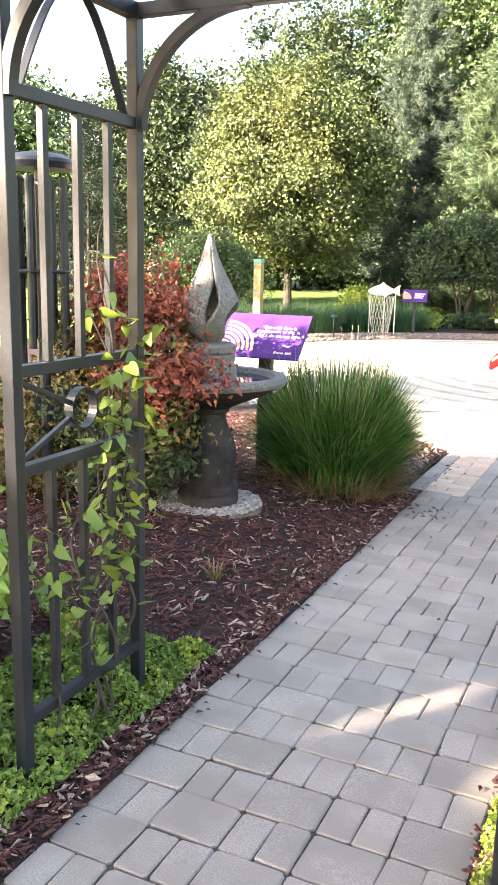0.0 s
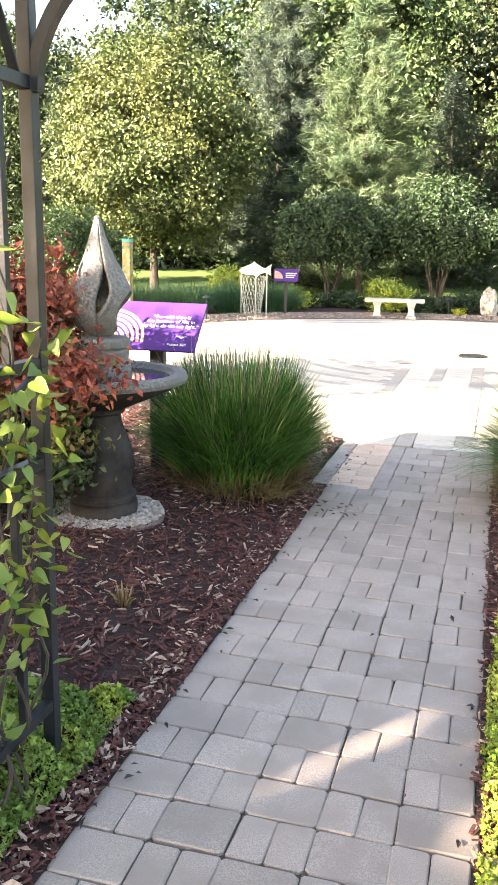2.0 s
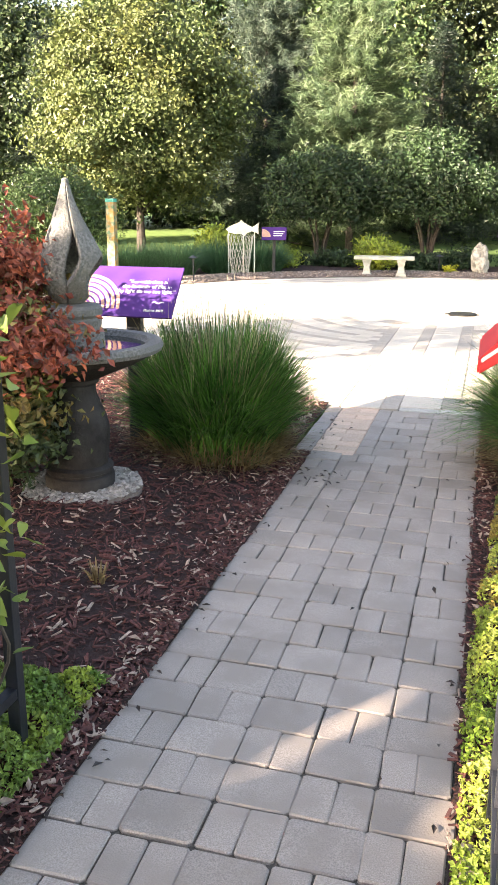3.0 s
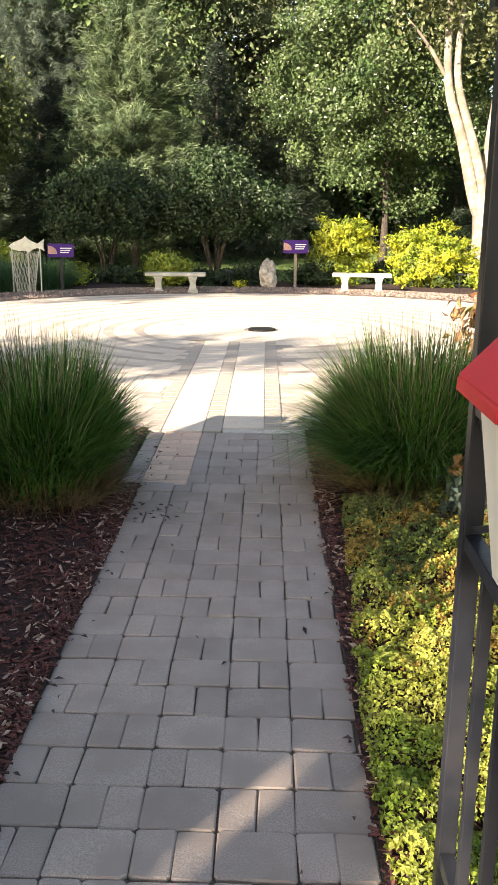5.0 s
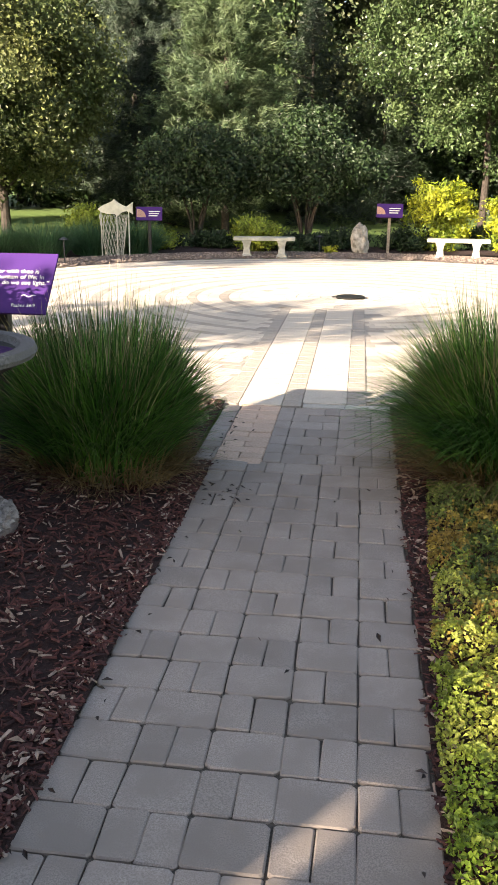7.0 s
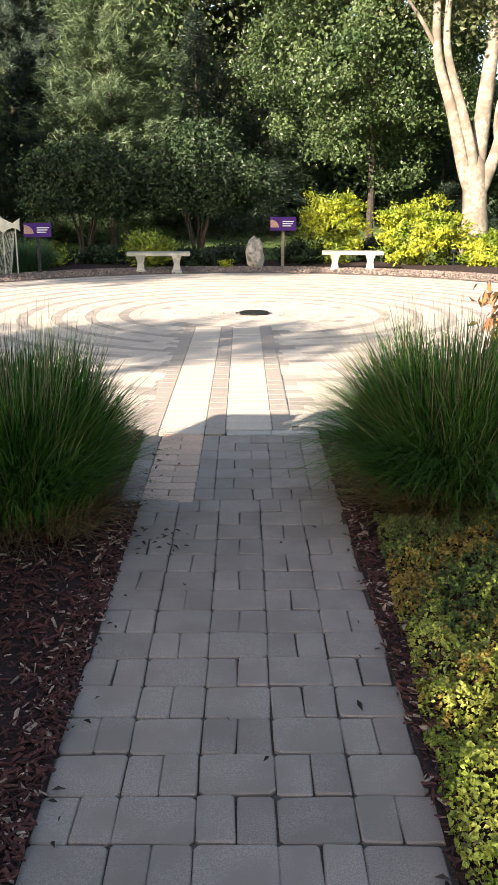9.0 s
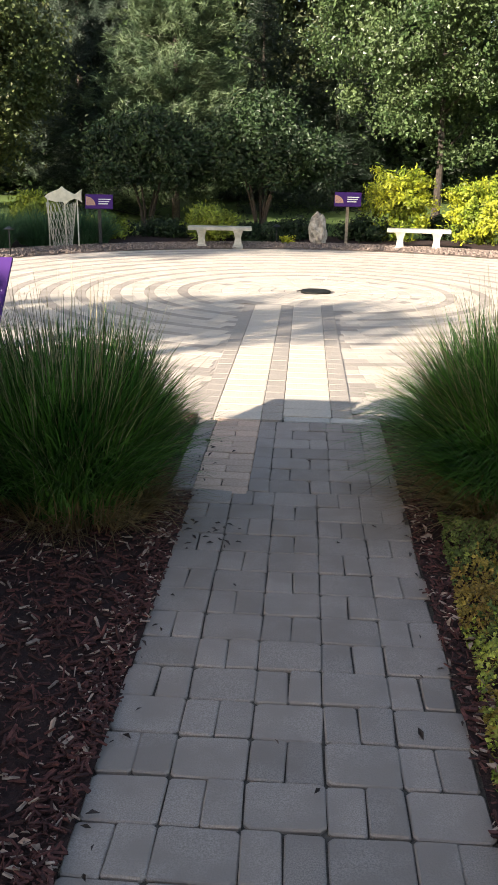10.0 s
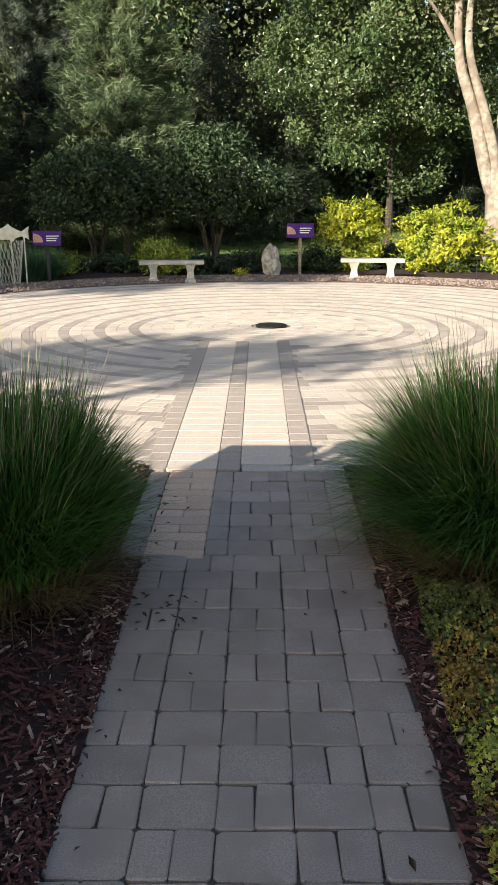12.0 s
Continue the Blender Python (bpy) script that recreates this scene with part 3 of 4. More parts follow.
def panel_sign(x, y, z, w, h, tilt, rz, post_h, label, big):
    s = thing("garden_sign", x, y, z, label, "sign", rz=rz)
    bm = bmesh.new()
    p = 0.045 if big else 0.032
    box(bm, (-p, -0.03, -0.1), (p, 0.03, post_h), 0.004)
    part("post", bm, M_STEEL if big or x < 0 else M_POSTWOOD, s, "square post")
    m = Matrix.Translation((0, -0.05, post_h)) @ Matrix.Rotation(radians(tilt), 4, "X")
    bm = bmesh.new()
    box(bm, (-w / 2, -h / 2, 0.0), (w / 2, h / 2, 0.014), 0.003, m)
    panel = part("panel", bm, M_PURPLE, s, "purple printed panel with peach arcs and white lettering")
    bm = bmesh.new()
    if big:
        arcs(bm, -w / 2 + 0.02, -h / 2 + 0.05, [0.03 + 0.032 * k for k in range(7)], 0.02, 0, 90, 0.0165, (-w / 2 + 0.002, -h / 2), (w / 2, h / 2 - 0.003))
    else:
        arcs(bm, -w / 2 + 0.01, -h / 2 + h * 0.22, [0.012 + 0.0285 * k for k in range(6)], 0.026, 0, 90, 0.0165, (-w / 2 + 0.002, -h / 2), (w / 2, h / 2 - 0.003))
    bmesh.ops.transform(bm, matrix=m, verts=bm.verts)
    part("print", bm, M_PEACH, panel, "peach concentric arcs")
    if big:
        words("\u201cFor with thee is\nthe fountain of life; in\nthy light do we see light.\u201d", 0.036, M_WHITE, panel, m @ pose(w * 0.17, 0.055, 0.017))
        words("Psalms 36:9", 0.026, M_WHITE, panel, m @ pose(w * 0.30, -h * 0.40, 0.017))
        bm = bmesh.new()
        strap(bm, [(w * 0.27 + 0.07 * t, -h * 0.22 + 0.006 * math.sin(t * 9), 0.017) for t in [i / 10 for i in range(11)]], 0.001, 0.004, (0, 0, 1))
        bmesh.ops.transform(bm, matrix=m, verts=bm.verts)
        part("flourish", bm, M_WHITE, panel)
    else:
        for k in range(3):
            bm = bmesh.new()
            box(bm, (-w * 0.02, h * (0.12 - 0.16 * k), 0.0142), (w * (0.42 - 0.05 * k), h * (0.12 - 0.16 * k) + h * 0.07, 0.0165), 0, m)
            part("text_line", bm, M_WHITE, panel)
    return s


# ---- benches, rock, fish ----
def build_bench(x, y, rz, label):
    b = thing("stone_bench", x, y, 0, label, "bench", "benches at the plaza edge", rz=rz)
    bm = bmesh.new()
    box(bm, (-0.63, -0.19, 0.345), (0.63, 0.19, 0.415), 0.015)
    for v in bm.verts:
        v.co.y += 0.05 * (v.co.x / 0.63) ** 2
    part("seat", bm, M_BENCH, b)
    for s in (-1, 1):
        bm = bmesh.new()
        lv = [(0.0, 0.105, 0.16), (0.05, 0.105, 0.16), (0.08, 0.075, 0.13), (0.2, 0.06, 0.11), (0.28, 0.075, 0.13), (0.345, 0.1, 0.155)]
        rings = [[bm.verts.new((s * 0.36 + sx * hx, sy * hy, z)) for sx, sy in ((-1, -1), (1, -1), (1, 1), (-1, 1))] for z, hx, hy in lv]
        for r0, r1 in zip(rings, rings[1:]):
            for k in range(4):
                bm.faces.new((r0[k], r0[(k + 1) % 4], r1[(k + 1) % 4], r1[k]))
        bm.faces.new(rings[0][::-1])
        bm.faces.new(rings[-1])
        part("leg", bm, M_BENCH, b)


def build_rock(x, y, sx, sy, sz, label):
    bm = bmesh.new()
    bmesh.ops.create_icosphere(bm, subdivisions=4, radius=1)
    for v in bm.verts:
        n = 0.35 * noise.noise(v.co * 1.3) + 0.14 * noise.noise(v.co * 4) + 0.06 * noise.noise(v.co * 9)
        v.co *= 1 + n
        v.co = Vector((v.co.x * sx, v.co.y * sy, max(-0.05, (v.co.z * 0.5 + 0.45) * sz)))
    r = tagged(part("boulder", bm, M_ROCK), label, "rock")
    r.matrix_basis = pose(x, y, 0)


def build_fish(x, y):
    f = thing("fish_sculpture", x, y, 0, "pale metal fish sculpture on a wire-mesh basket stand", "sculpture")
    prof = [(-0.36, 0.0), (-0.3, 0.05), (-0.2, 0.10), (-0.08, 0.135), (-0.02, 0.20), (0.03, 0.135), (0.14, 0.085), (0.22, 0.045), (0.3, 0.11), (0.36, 0.15), (0.33, 0.03), (0.35, -0.09), (0.28, -0.04), (0.21, -0.02), (0.1, -0.06), (0.04, -0.13), (-0.02, -0.08), (-0.16, -0.09), (-0.28, -0.06)]
    bm = bmesh.new()
    fr = [bm.verts.new((px, -0.025, 0.95 + pz)) for px, pz in prof]
    bk = [bm.verts.new((px, 0.025, 0.95 + pz)) for px, pz in prof]
    bm.faces.new(fr)
    bm.faces.new(bk[::-1])
    for k in range(len(fr)):
        bm.faces.new((fr[k - 1], fr[k], bk[k], bk[k - 1])[::-1])
    bmesh.ops.bevel(bm, geom=[e for e in bm.edges], offset=0.006, segments=1, affect="EDGES")
    part("fish", bm, M_FISH, f, "pale flat-sided metal fish")
    for px in (-0.3, 0.02, 0.26):
        bm = bmesh.new()
        tube(bm, [(px, 0.0, -0.05), (px, 0.0, 0.93)], 0.013, 8)
        part("rod", bm, M_FISH, f)
    bm = bmesh.new()
    for k in range(20):
        a = k * math.tau / 20
        for s in (-1, 1):
            tube(bm, [(-0.05 + (0.17 + 0.11 * t) * math.cos(a + s * 0.9 * t), (0.17 + 0.11 * t) * math.sin(a + s * 0.9 * t), 0.02 + 0.83 * t) for t in [i / 6 for i in range(7)]], 0.0035, 4, False)
    part("wire_basket", bm, M_FISH, f, "woven wire basket")


def build_pole(x, y):
    p = thing("peace_pole", x, y, 0, "square pole painted with green, yellow and blue motifs", "pole")
    bm = bmesh.new()
    box(bm, (-0.075, -0.075, -0.1), (0.075, 0.075, 1.5), 0.006)
    m = material("painted_motifs", (0.24, 0.22, 0.16), 0.6, 0, (0.03, 0.11, 0.06), 16, 0.1, 40, color3=(0.24, 0.13, 0.02), big_scale=11)
    part("shaft", bm, m, p)
    bm = bmesh.new()
    box(bm, (-0.078, -0.078, 1.5), (0.078, 0.078, 1.56), 0.005)
    part("cap", bm, material("teal_paint", (0.02, 0.25, 0.22), 0.5, 0, (0.04, 0.32, 0.28), 20, 0.1, 40), p, "teal painted cap")


def build_path_light(x, y, h=0.42, z=0.0):
    p = thing("path_light", x, y, z, "small black mushroom-cap garden path light", "path light", "path lights round the plaza")
    bm = bmesh.new()
    tube(bm, [(0, 0, -0.05), (0, 0, h - 0.03)], 0.012, 8)
    part("stem", bm, M_STEEL, p)
    bm = bmesh.new()
    lathe(bm, [(0.085, h - 0.035), (0.09, h - 0.025), (0.05, h - 0.005), (0.015, h + 0.015)], 20)
    part("cap", bm, M_STEEL, p)


def build_chime(x, y):
    c = thing("tubular_chime", x, y, -0.06, "tall black outdoor tubular chime with a domed cap", "chime")
    bm = bmesh.new()
    tube(bm, [(0, 0, -0.05), (0, 0, 2.03)], 0.03, 12)
    part("pole", bm, M_STEEL, c)
    bm = bmesh.new()
    lathe(bm, [(0.17, 2.02), (0.178, 2.035), (0.185, 2.05), (0.175, 2.068), (0.12, 2.095), (0.05, 2.108)], 36)
    part("cap", bm, M_STEEL, c, "low domed metal cap", True)
    for k in range(8):
        a = k * math.tau / 8 + 0.2
        bm = bmesh.new()
        tube(bm, [(0.125 * math.cos(a), 0.125 * math.sin(a), 1.98), (0.125 * math.cos(a), 0.125 * math.sin(a), 1.0 + 0.05 * (k % 4))], 0.021, 14)
        part("tube", bm, M_STEEL, c)
    bm = bmesh.new()
    lathe(bm, [(0.14, 1.49), (0.15, 1.5), (0.14, 1.51)], 30)
    part("clapper_ring", bm, M_STEEL, c)
    bm = bmesh.new()
    lathe(bm, [(0.12, -0.012), (0.125, 0.0), (0.12, 0.012)], 30)
    bmesh.ops.transform(bm, matrix=pose(0.06, 0.02, 0.78, 104, 0, 20), verts=bm.verts)
    part("striker_disc", bm, M_STEEL, c, "round black striker disc")


def build_leaflet_box():
    """White tapered box with a red sloping lid, hung on the inside of the arbor's panel."""
    b = thing("leaflet_box", 0.197, 2.38, 1.032, "white leaflet box with a glossy sloping red lid on the arbor", "leaflet box")

    def prism(bm, prof, y0, y1, bevel):
        fr = [bm.verts.new((x - 0.18, y0, z - 1.0)) for x, z in prof]
        bk = [bm.verts.new((x - 0.18, y1, z - 1.0)) for x, z in prof]
        bm.faces.new(fr)
        bm.faces.new(bk[::-1])
        for k in range(len(fr)):
            bm.faces.new((fr[k - 1], bk[k - 1], bk[k], fr[k]))
        bmesh.ops.recalc_face_normals(bm, faces=bm.faces)
        bmesh.ops.bevel(bm, geom=list(bm.edges), offset=bevel, segments=2, affect="EDGES")
    bm = bmesh.new()
    prism(bm, [(0.19, 0.98), (0.14, 0.98), (0.098, 1.27), (0.19, 1.35)], -0.095, 0.11, 0.006)
    part("body", bm, M_WHITE, b, "white tapered body")
    bm = bmesh.new()
    prism(bm, [(0.066, 1.275), (0.066, 1.30), (0.186, 1.425), (0.19, 1.36)], -0.11, 0.125, 0.004)
    lid = part("lid", bm, M_RED, b, "glossy red sloping lid")
    bm = bmesh.new()
    prism(bm, [(0.072, 1.296), (0.071, 1.302), (0.185, 1.392), (0.186, 1.385)], -0.112, -0.109, 0.0004)
    part("stripe", bm, M_WHITE, lid, "thin white stripe")


# ---- plants ----
def blades(rng, n, centre, base_r, height, lean, width, seg=5, height_spread=0.3, arch=0.5):
    """Blades that rise from a tuft and arch over into a dome: vertices and faces."""
    a = rng.random(n) * math.tau
    r = base_r * np.sqrt(rng.random(n))
    a2 = a + rng.normal(size=n) * 0.45
    f = rng.random(n) ** 0.62
    ln = lean * (0.05 + 0.95 * f) * (0.85 + 0.3 * rng.random(n))
    h = height * (1 - height_spread * rng.random(n)) * np.sqrt(np.maximum(0.12, 1.0 - 0.72 * f ** 2))
    w = width * (0.7 + 0.6 * rng.random(n))
    face = a2 + rng.normal(size=n) * 0.9
    side = np.stack([-np.sin(face), np.cos(face), np.zeros(n)], 1)
    out = np.stack([np.cos(a2), np.sin(a2), np.zeros(n)], 1)
    root = np.stack([r * np.cos(a), r * np.sin(a), np.zeros(n)], 1) + np.asarray(centre)
    droop = arch * (0.3 + 0.7 * rng.random(n)) * f
    rings = []
    for i in range(seg + 1):
        t = i / seg
        p = root + out * (ln * t ** 1.45)[:, None]
        p[:, 2] += h * (1.25 * t - 0.25 * t ** 2 - droop * 0.55 * t ** 3)
        ww = (w * (1 - t ** 1.6) * 0.5 + 0.0005)[:, None]
        rings += [p - side * ww, p + side * ww]
    v = np.stack(rings, 1).reshape(-1, 3)
    k = 2 * (seg + 1)
    fs = []
    for i in range(seg):
        b = np.arange(n) * k + 2 * i
        fs.append(np.stack([b, b + 1, b + 3, b + 2], 1))
    return v, np.concatenate(fs)


def merged(parts):
    vs, fs, idx, b = [], [], [], 0
    for v, f, m in parts:
        vs.append(v)
        fs.append(f + b)
        idx.append(np.full(len(f), m))
        b += len(v)
    return np.concatenate(vs), np.concatenate(fs), np.concatenate(idx)


def build_grass(name, x, y, z, base_r, height, lean, n, seed, label, mats=None, seeds=True, straw=0.3, width=0.010, arch=0.85):
    rng = np.random.default_rng(seed)
    g = thing(name, x, y, z, label, "ornamental grass")
    v, f = blades(rng, n, (0, 0, -0.02), base_r, height, lean, width, 6, 0.3, arch)
    link("blades", mesh_of("blades", v, f, (mats or [L_GRASS])[0]), g, "dense arching green blades")
    if straw:
        v, f = blades(rng, int(n * straw), (0, 0, -0.02), base_r * 1.25, height * 0.36, lean * 0.85, 0.006, 4, 0.6, 1.3)
        link("dry_blades", mesh_of("dry_blades", v, f, L_STRAW), g, "dry straw-coloured blades at the base")
    if seeds:
        v, f = blades(rng, int(n * 0.1), (0, 0, -0.02), base_r, height * 1.14, lean * 0.95, 0.0045, 5, 0.25, 0.3)
        link("seed_stalks", mesh_of("seed_stalks", v, f, L_SEED), g, "thin pale seed stalks")
    return g


def leaf_bush(name, x, y, z, label, category, blobs, leaf, mats, seed, stems=5, ratio=0.6, up=0.3, stem_mat=None, group="", stem_r=0.02, stem_spread=0.5, fill=0.3, low=-1.0, fronds=False):
    """blobs: (centre, radii, clumps, leaves a clump, clump radius, material index)."""
    rng = np.random.default_rng(seed)
    b = thing(name, x, y, z, label, category, group)
    parts = []
    top = max(c[2] for c, *_ in blobs)
    for c, radii, clumps, per, cr, mi in blobs:
        p, d = clumped(rng, c, radii, clumps, per, cr, fill, low)
        p[:, 2] = np.maximum(p[:, 2], 0.03)
        v, f = leaf_arrays(p, leaf, d, ratio, up=up, rng=rng, along=(d * 0.9 + np.array((0, 0, 0.4))) if fronds else None)
        parts.append((v, f, mi))
    v, f, idx = merged(parts)
    link("crown", mesh_of("crown", v, f, mats, idx), b)
    r = random.Random(seed)
    for k in range(stems):
        a = r.random() * math.tau
        s = stem_spread * r.uniform(0.5, 1)
        bm = bmesh.new()
        pts = [(0.05 * math.cos(a) * (stems > 1), 0.05 * math.sin(a) * (stems > 1), -0.08)]
        for i in range(1, 5):
            t = i / 4
            pts.append((s * t * math.cos(a) + r.uniform(-0.04, 0.04), s * t * math.sin(a) + r.uniform(-0.04, 0.04), top * t))
        tube(bm, pts, [stem_r * (1 - 0.7 * i / 4) for i in range(5)], 6)
        part("stem", bm, stem_mat or M_BARK, b)
    return b


def branchy_tree(name, x, y, label, height, crown_lo, crown_r, leaf, mat, seed, clumps=260, per=90, trunk_r=0.14, clump_r=0.38, trunk_mat=None, z=None, group="", shape=0.5, fill=0.45, limbs=7):
    """A broadleaf tree: tapered trunk, limbs, and a crown of leaf clumps with gaps."""
    rng = np.random.default_rng(seed)
    r = random.Random(seed)
    t = thing(name, x, y, ground_z(x, y) - 0.06 if z is None else z, label, "tree", group)
    bm = bmesh.new()
    pts = [(r.uniform(-0.12, 0.12) * (i > 0) * i / 3, r.uniform(-0.12, 0.12) * (i > 0) * i / 3, height * 0.92 * i / 6 - 0.1 * (i == 0)) for i in range(7)]
    tube(bm, pts, [trunk_r * (1.25 if i == 0 else 1 - 0.14 * i) for i in range(7)], 10)
    part("trunk", bm, trunk_mat or M_BARK, t, smooth=True)
    mid, half = (height + crown_lo) / 2, (height - crown_lo) / 2
    for k in range(limbs):
        a, h = k * 2.4 + r.random(), crown_lo + half * 1.3 * (k + 0.3) / limbs
        reach = crown_r * r.uniform(0.55, 0.85)
        bm = bmesh.new()
        tube(bm, [(0, 0, h - 0.5), (0.4 * reach * math.cos(a), 0.4 * reach * math.sin(a), h + 0.1), (reach * math.cos(a + 0.2), reach * math.sin(a + 0.2), h + 0.9)], [trunk_r * 0.4, trunk_r * 0.25, trunk_r * 0.08], 6)
        part("limb", bm, trunk_mat or M_BARK, t)
    ps, ds = [], []
    p, d = clumped(rng, (0, 0, mid), (crown_r, crown_r, half), clumps, per, clump_r, fill)
    k = (p[:, 2] - crown_lo) / (height - crown_lo)
    s = np.interp(k, [0, 0.3, 0.6, 1], [0.95, 1.08, 1.0, 0.6 + 0.3 * shape])
    p[:, :2] *= s[:, None]
    v, f = leaf_arrays(p, leaf, d * 0.8, 0.7, up=0.35, rng=rng)
    link("crown", mesh_of("crown", v, f, mat), t)
    return t


def conifer(name, x, y, label, height, base_r, lo, mat, seed, tiers=26, tufts=34, needle=0.28, per=30, group="", droop=0.1, z=None):
    """A pine or spruce: whorled boughs with tufts of long needles."""
    rng = np.random.default_rng(seed)
    t = thing(name, x, y, ground_z(x, y) - 0.06 if z is None else z, label, "tree", group)
    bm = bmesh.new()
    tube(bm, [(0, 0, -0.1), (0.03, 0, height * 0.5), (0, 0, height * 0.97)], [0.03 * height * 0.5, 0.018 * height * 0.5, 0.02], 8)
    part("trunk", bm, M_BARK, t)
    cs = []
    for i in range(tiers):
        u = i / (tiers - 1)
        h = lo + (height - lo) * u ** 0.9
        reach = base_r * (1 - u) ** 0.95 + 0.12
        for k in range(7):
            a = rng.random() * math.tau
            rr = reach * (0.65 + 0.5 * rng.random())
            rise = 0.5 * rr * (0.3 + u) - droop * rr
            s = np.linspace(0.25, 1, max(3, int(tufts * rr / base_r / 3)))
            q = np.stack([rr * s * math.cos(a), rr * s * math.sin(a), h + rise * s ** 1.5], 1)
            q = np.repeat(q, 3, 0) + rng.normal(size=(len(q) * 3, 3)) * (0.10 + 0.06 * rr) * np.array((1, 1, 0.5))
            cs.append(q)
            if i % 4 == 0 and k < 2:
                bm = bmesh.new()
                tube(bm, [(0, 0, h), (rr * 0.9 * math.cos(a), rr * 0.9 * math.sin(a), h + rise)], [0.03, 0.008], 4, False)
                part("bough", bm, M_BARK, t)
    c = np.concatenate(cs)
    c = np.repeat(c, per, 0) + rng.normal(size=(len(c) * per, 3)) * 0.065
    away = np.stack([c[:, 0], c[:, 1], np.zeros(len(c))], 1)
    away /= np.linalg.norm(away, axis=1)[:, None] + 1e-6
    away[:, 2] = 0.55 - 2 * droop
    v, f = leaf_arrays(c, needle, None, 0.07, up=0.5, rng=rng, along=away)
    link("needles", mesh_of("needles", v, f, mat), t)
    return t


def scatter(name, pts, size, mats, parent_label, category, rng, ratio=0.6, up=0.6, idx_of=None, tilt=None):
    v, f = leaf_arrays(np.asarray(pts), size, tilt, ratio, up=up, rng=rng)
    idx = None if idx_of is None else idx_of
    return tagged(link(name, mesh_of(name, v, f, mats, idx)), parent_label, category, kind="stuff")


def chips(name, pts, lengths, mats, idx, label, category, rng, flat=0.25, ratio=0.28):
    """Small thick splinters lying at all angles."""
    n = len(pts)
    a = rng.random(n) * math.tau
    tilt = rng.normal(size=n) * flat
    d = np.stack([np.cos(a) * np.cos(tilt), np.sin(a) * np.cos(tilt), np.sin(tilt)], 1)
    e = np.stack([-np.sin(a), np.cos(a), rng.normal(size=n) * flat], 1)
    u = np.cross(d, e)
    L, W, H = lengths * 0.5, lengths * 0.5 * ratio * (0.6 + 0.8 * rng.random(n)), lengths * 0.06
    c = np.asarray(pts)
    vs = []
    for sz in (-1, 1):
        for sx, sy in ((-1, -0.6), (1, -1), (0.8, 1), (-1, 0.8)):
            vs.append(c + d * (L * sx)[:, None] + e * (W * sy)[:, None] + u * (H * sz)[:, None])
    v = np.stack(vs, 1).reshape(-1, 3)
    b = (np.arange(n) * 8)[:, None]
    f = np.concatenate([b + np.array(q) for q in ((4, 5, 6, 7), (0, 1, 5, 4), (1, 2, 6, 5), (2, 3, 7, 6), (3, 0, 4, 7))])
    return tagged(link(name, mesh_of(name, v, f, mats, np.tile(idx, 5))), label, category, kind="stuff")


# ---- things ----
build_arbor()
build_fountain(-1.90, 4.81, 0.115)
panel_sign(-1.96, 5.74, 0.03, 0.60, 0.36, 48, 0, 1.0, "purple lectern sign with a psalm verse behind the fountain", True)
panel_sign(-4.38, 19.0, 0.0, 0.52, 0.29, 62, 10, 0.86, "small purple sign with peach arcs on a dark post", False)
panel_sign(0.46, 21.0, 0.0, 0.56, 0.32, 62, -3, 0.92, "small purple and peach sign on a wooden post", False)
build_bench(-2.10, 19.5, 4, "grey concrete garden bench in shade on the gravel edge")
build_bench(1.85, 19.9, -6, "pale concrete garden bench in sun before golden shrubs")
build_rock(-0.14, 20.3, 0.19, 0.17, 0.70, "upright pale rough boulder at the plaza edge")
build_fish(-4.95, 18.55)
build_pole(-6.6, 15.7)
build_path_light(-5.45, 16.85, 0.5)
build_path_light(-1.0, 20.2)
build_path_light(4.0, 20.2)
build_chime(-2.60, 4.22)
build_leaflet_box()

build_grass("ornamental_grass", -1.47, 5.82, 0.05, 0.32, 0.97, 0.46, 7600, 21, "rounded clump of green fountain grass beside the path", width=0.0105)
build_grass("ornamental_grass", 0.70, 6.12, 0.05, 0.34, 1.01, 0.66, 8000, 22, "arching clump of green fountain grass with pale tips", width=0.0105, arch=1.15)
leaf_bush("red_shrub", -2.42, 4.62, 0.1, "red-leaved autumn shrub with rust and green lower leaves", "shrub",
          [((0.08, 0.02, 1.10), (0.38, 0.38, 0.32), 95, 38, 0.075, 0), ((0.06, 0, 0.80), (0.46, 0.42, 0.35), 110, 40, 0.075, 1), ((0.05, 0, 0.45), (0.5, 0.5, 0.35), 130, 44, 0.07, 2), ((-0.55, -0.1, 0.35), (0.5, 0.5, 0.32), 140, 40, 0.07, 1), ((0.42, -0.22, 0.80), (0.38, 0.18, 0.17), 60, 26, 0.045, 0), ((0.34, -0.22, 0.58), (0.34, 0.2, 0.18), 60, 26, 0.05, 1), ((0.18, -0.1, 1.0), (0.30, 0.2, 0.2), 36, 22, 0.06, 0), ((0.30, -0.15, 0.36), (0.3, 0.2, 0.2), 50, 26, 0.05, 2)], 0.042, [L_RED, L_RUST, L_COVERDARK], 31, stems=9, stem_spread=0.45, stem_r=0.012)

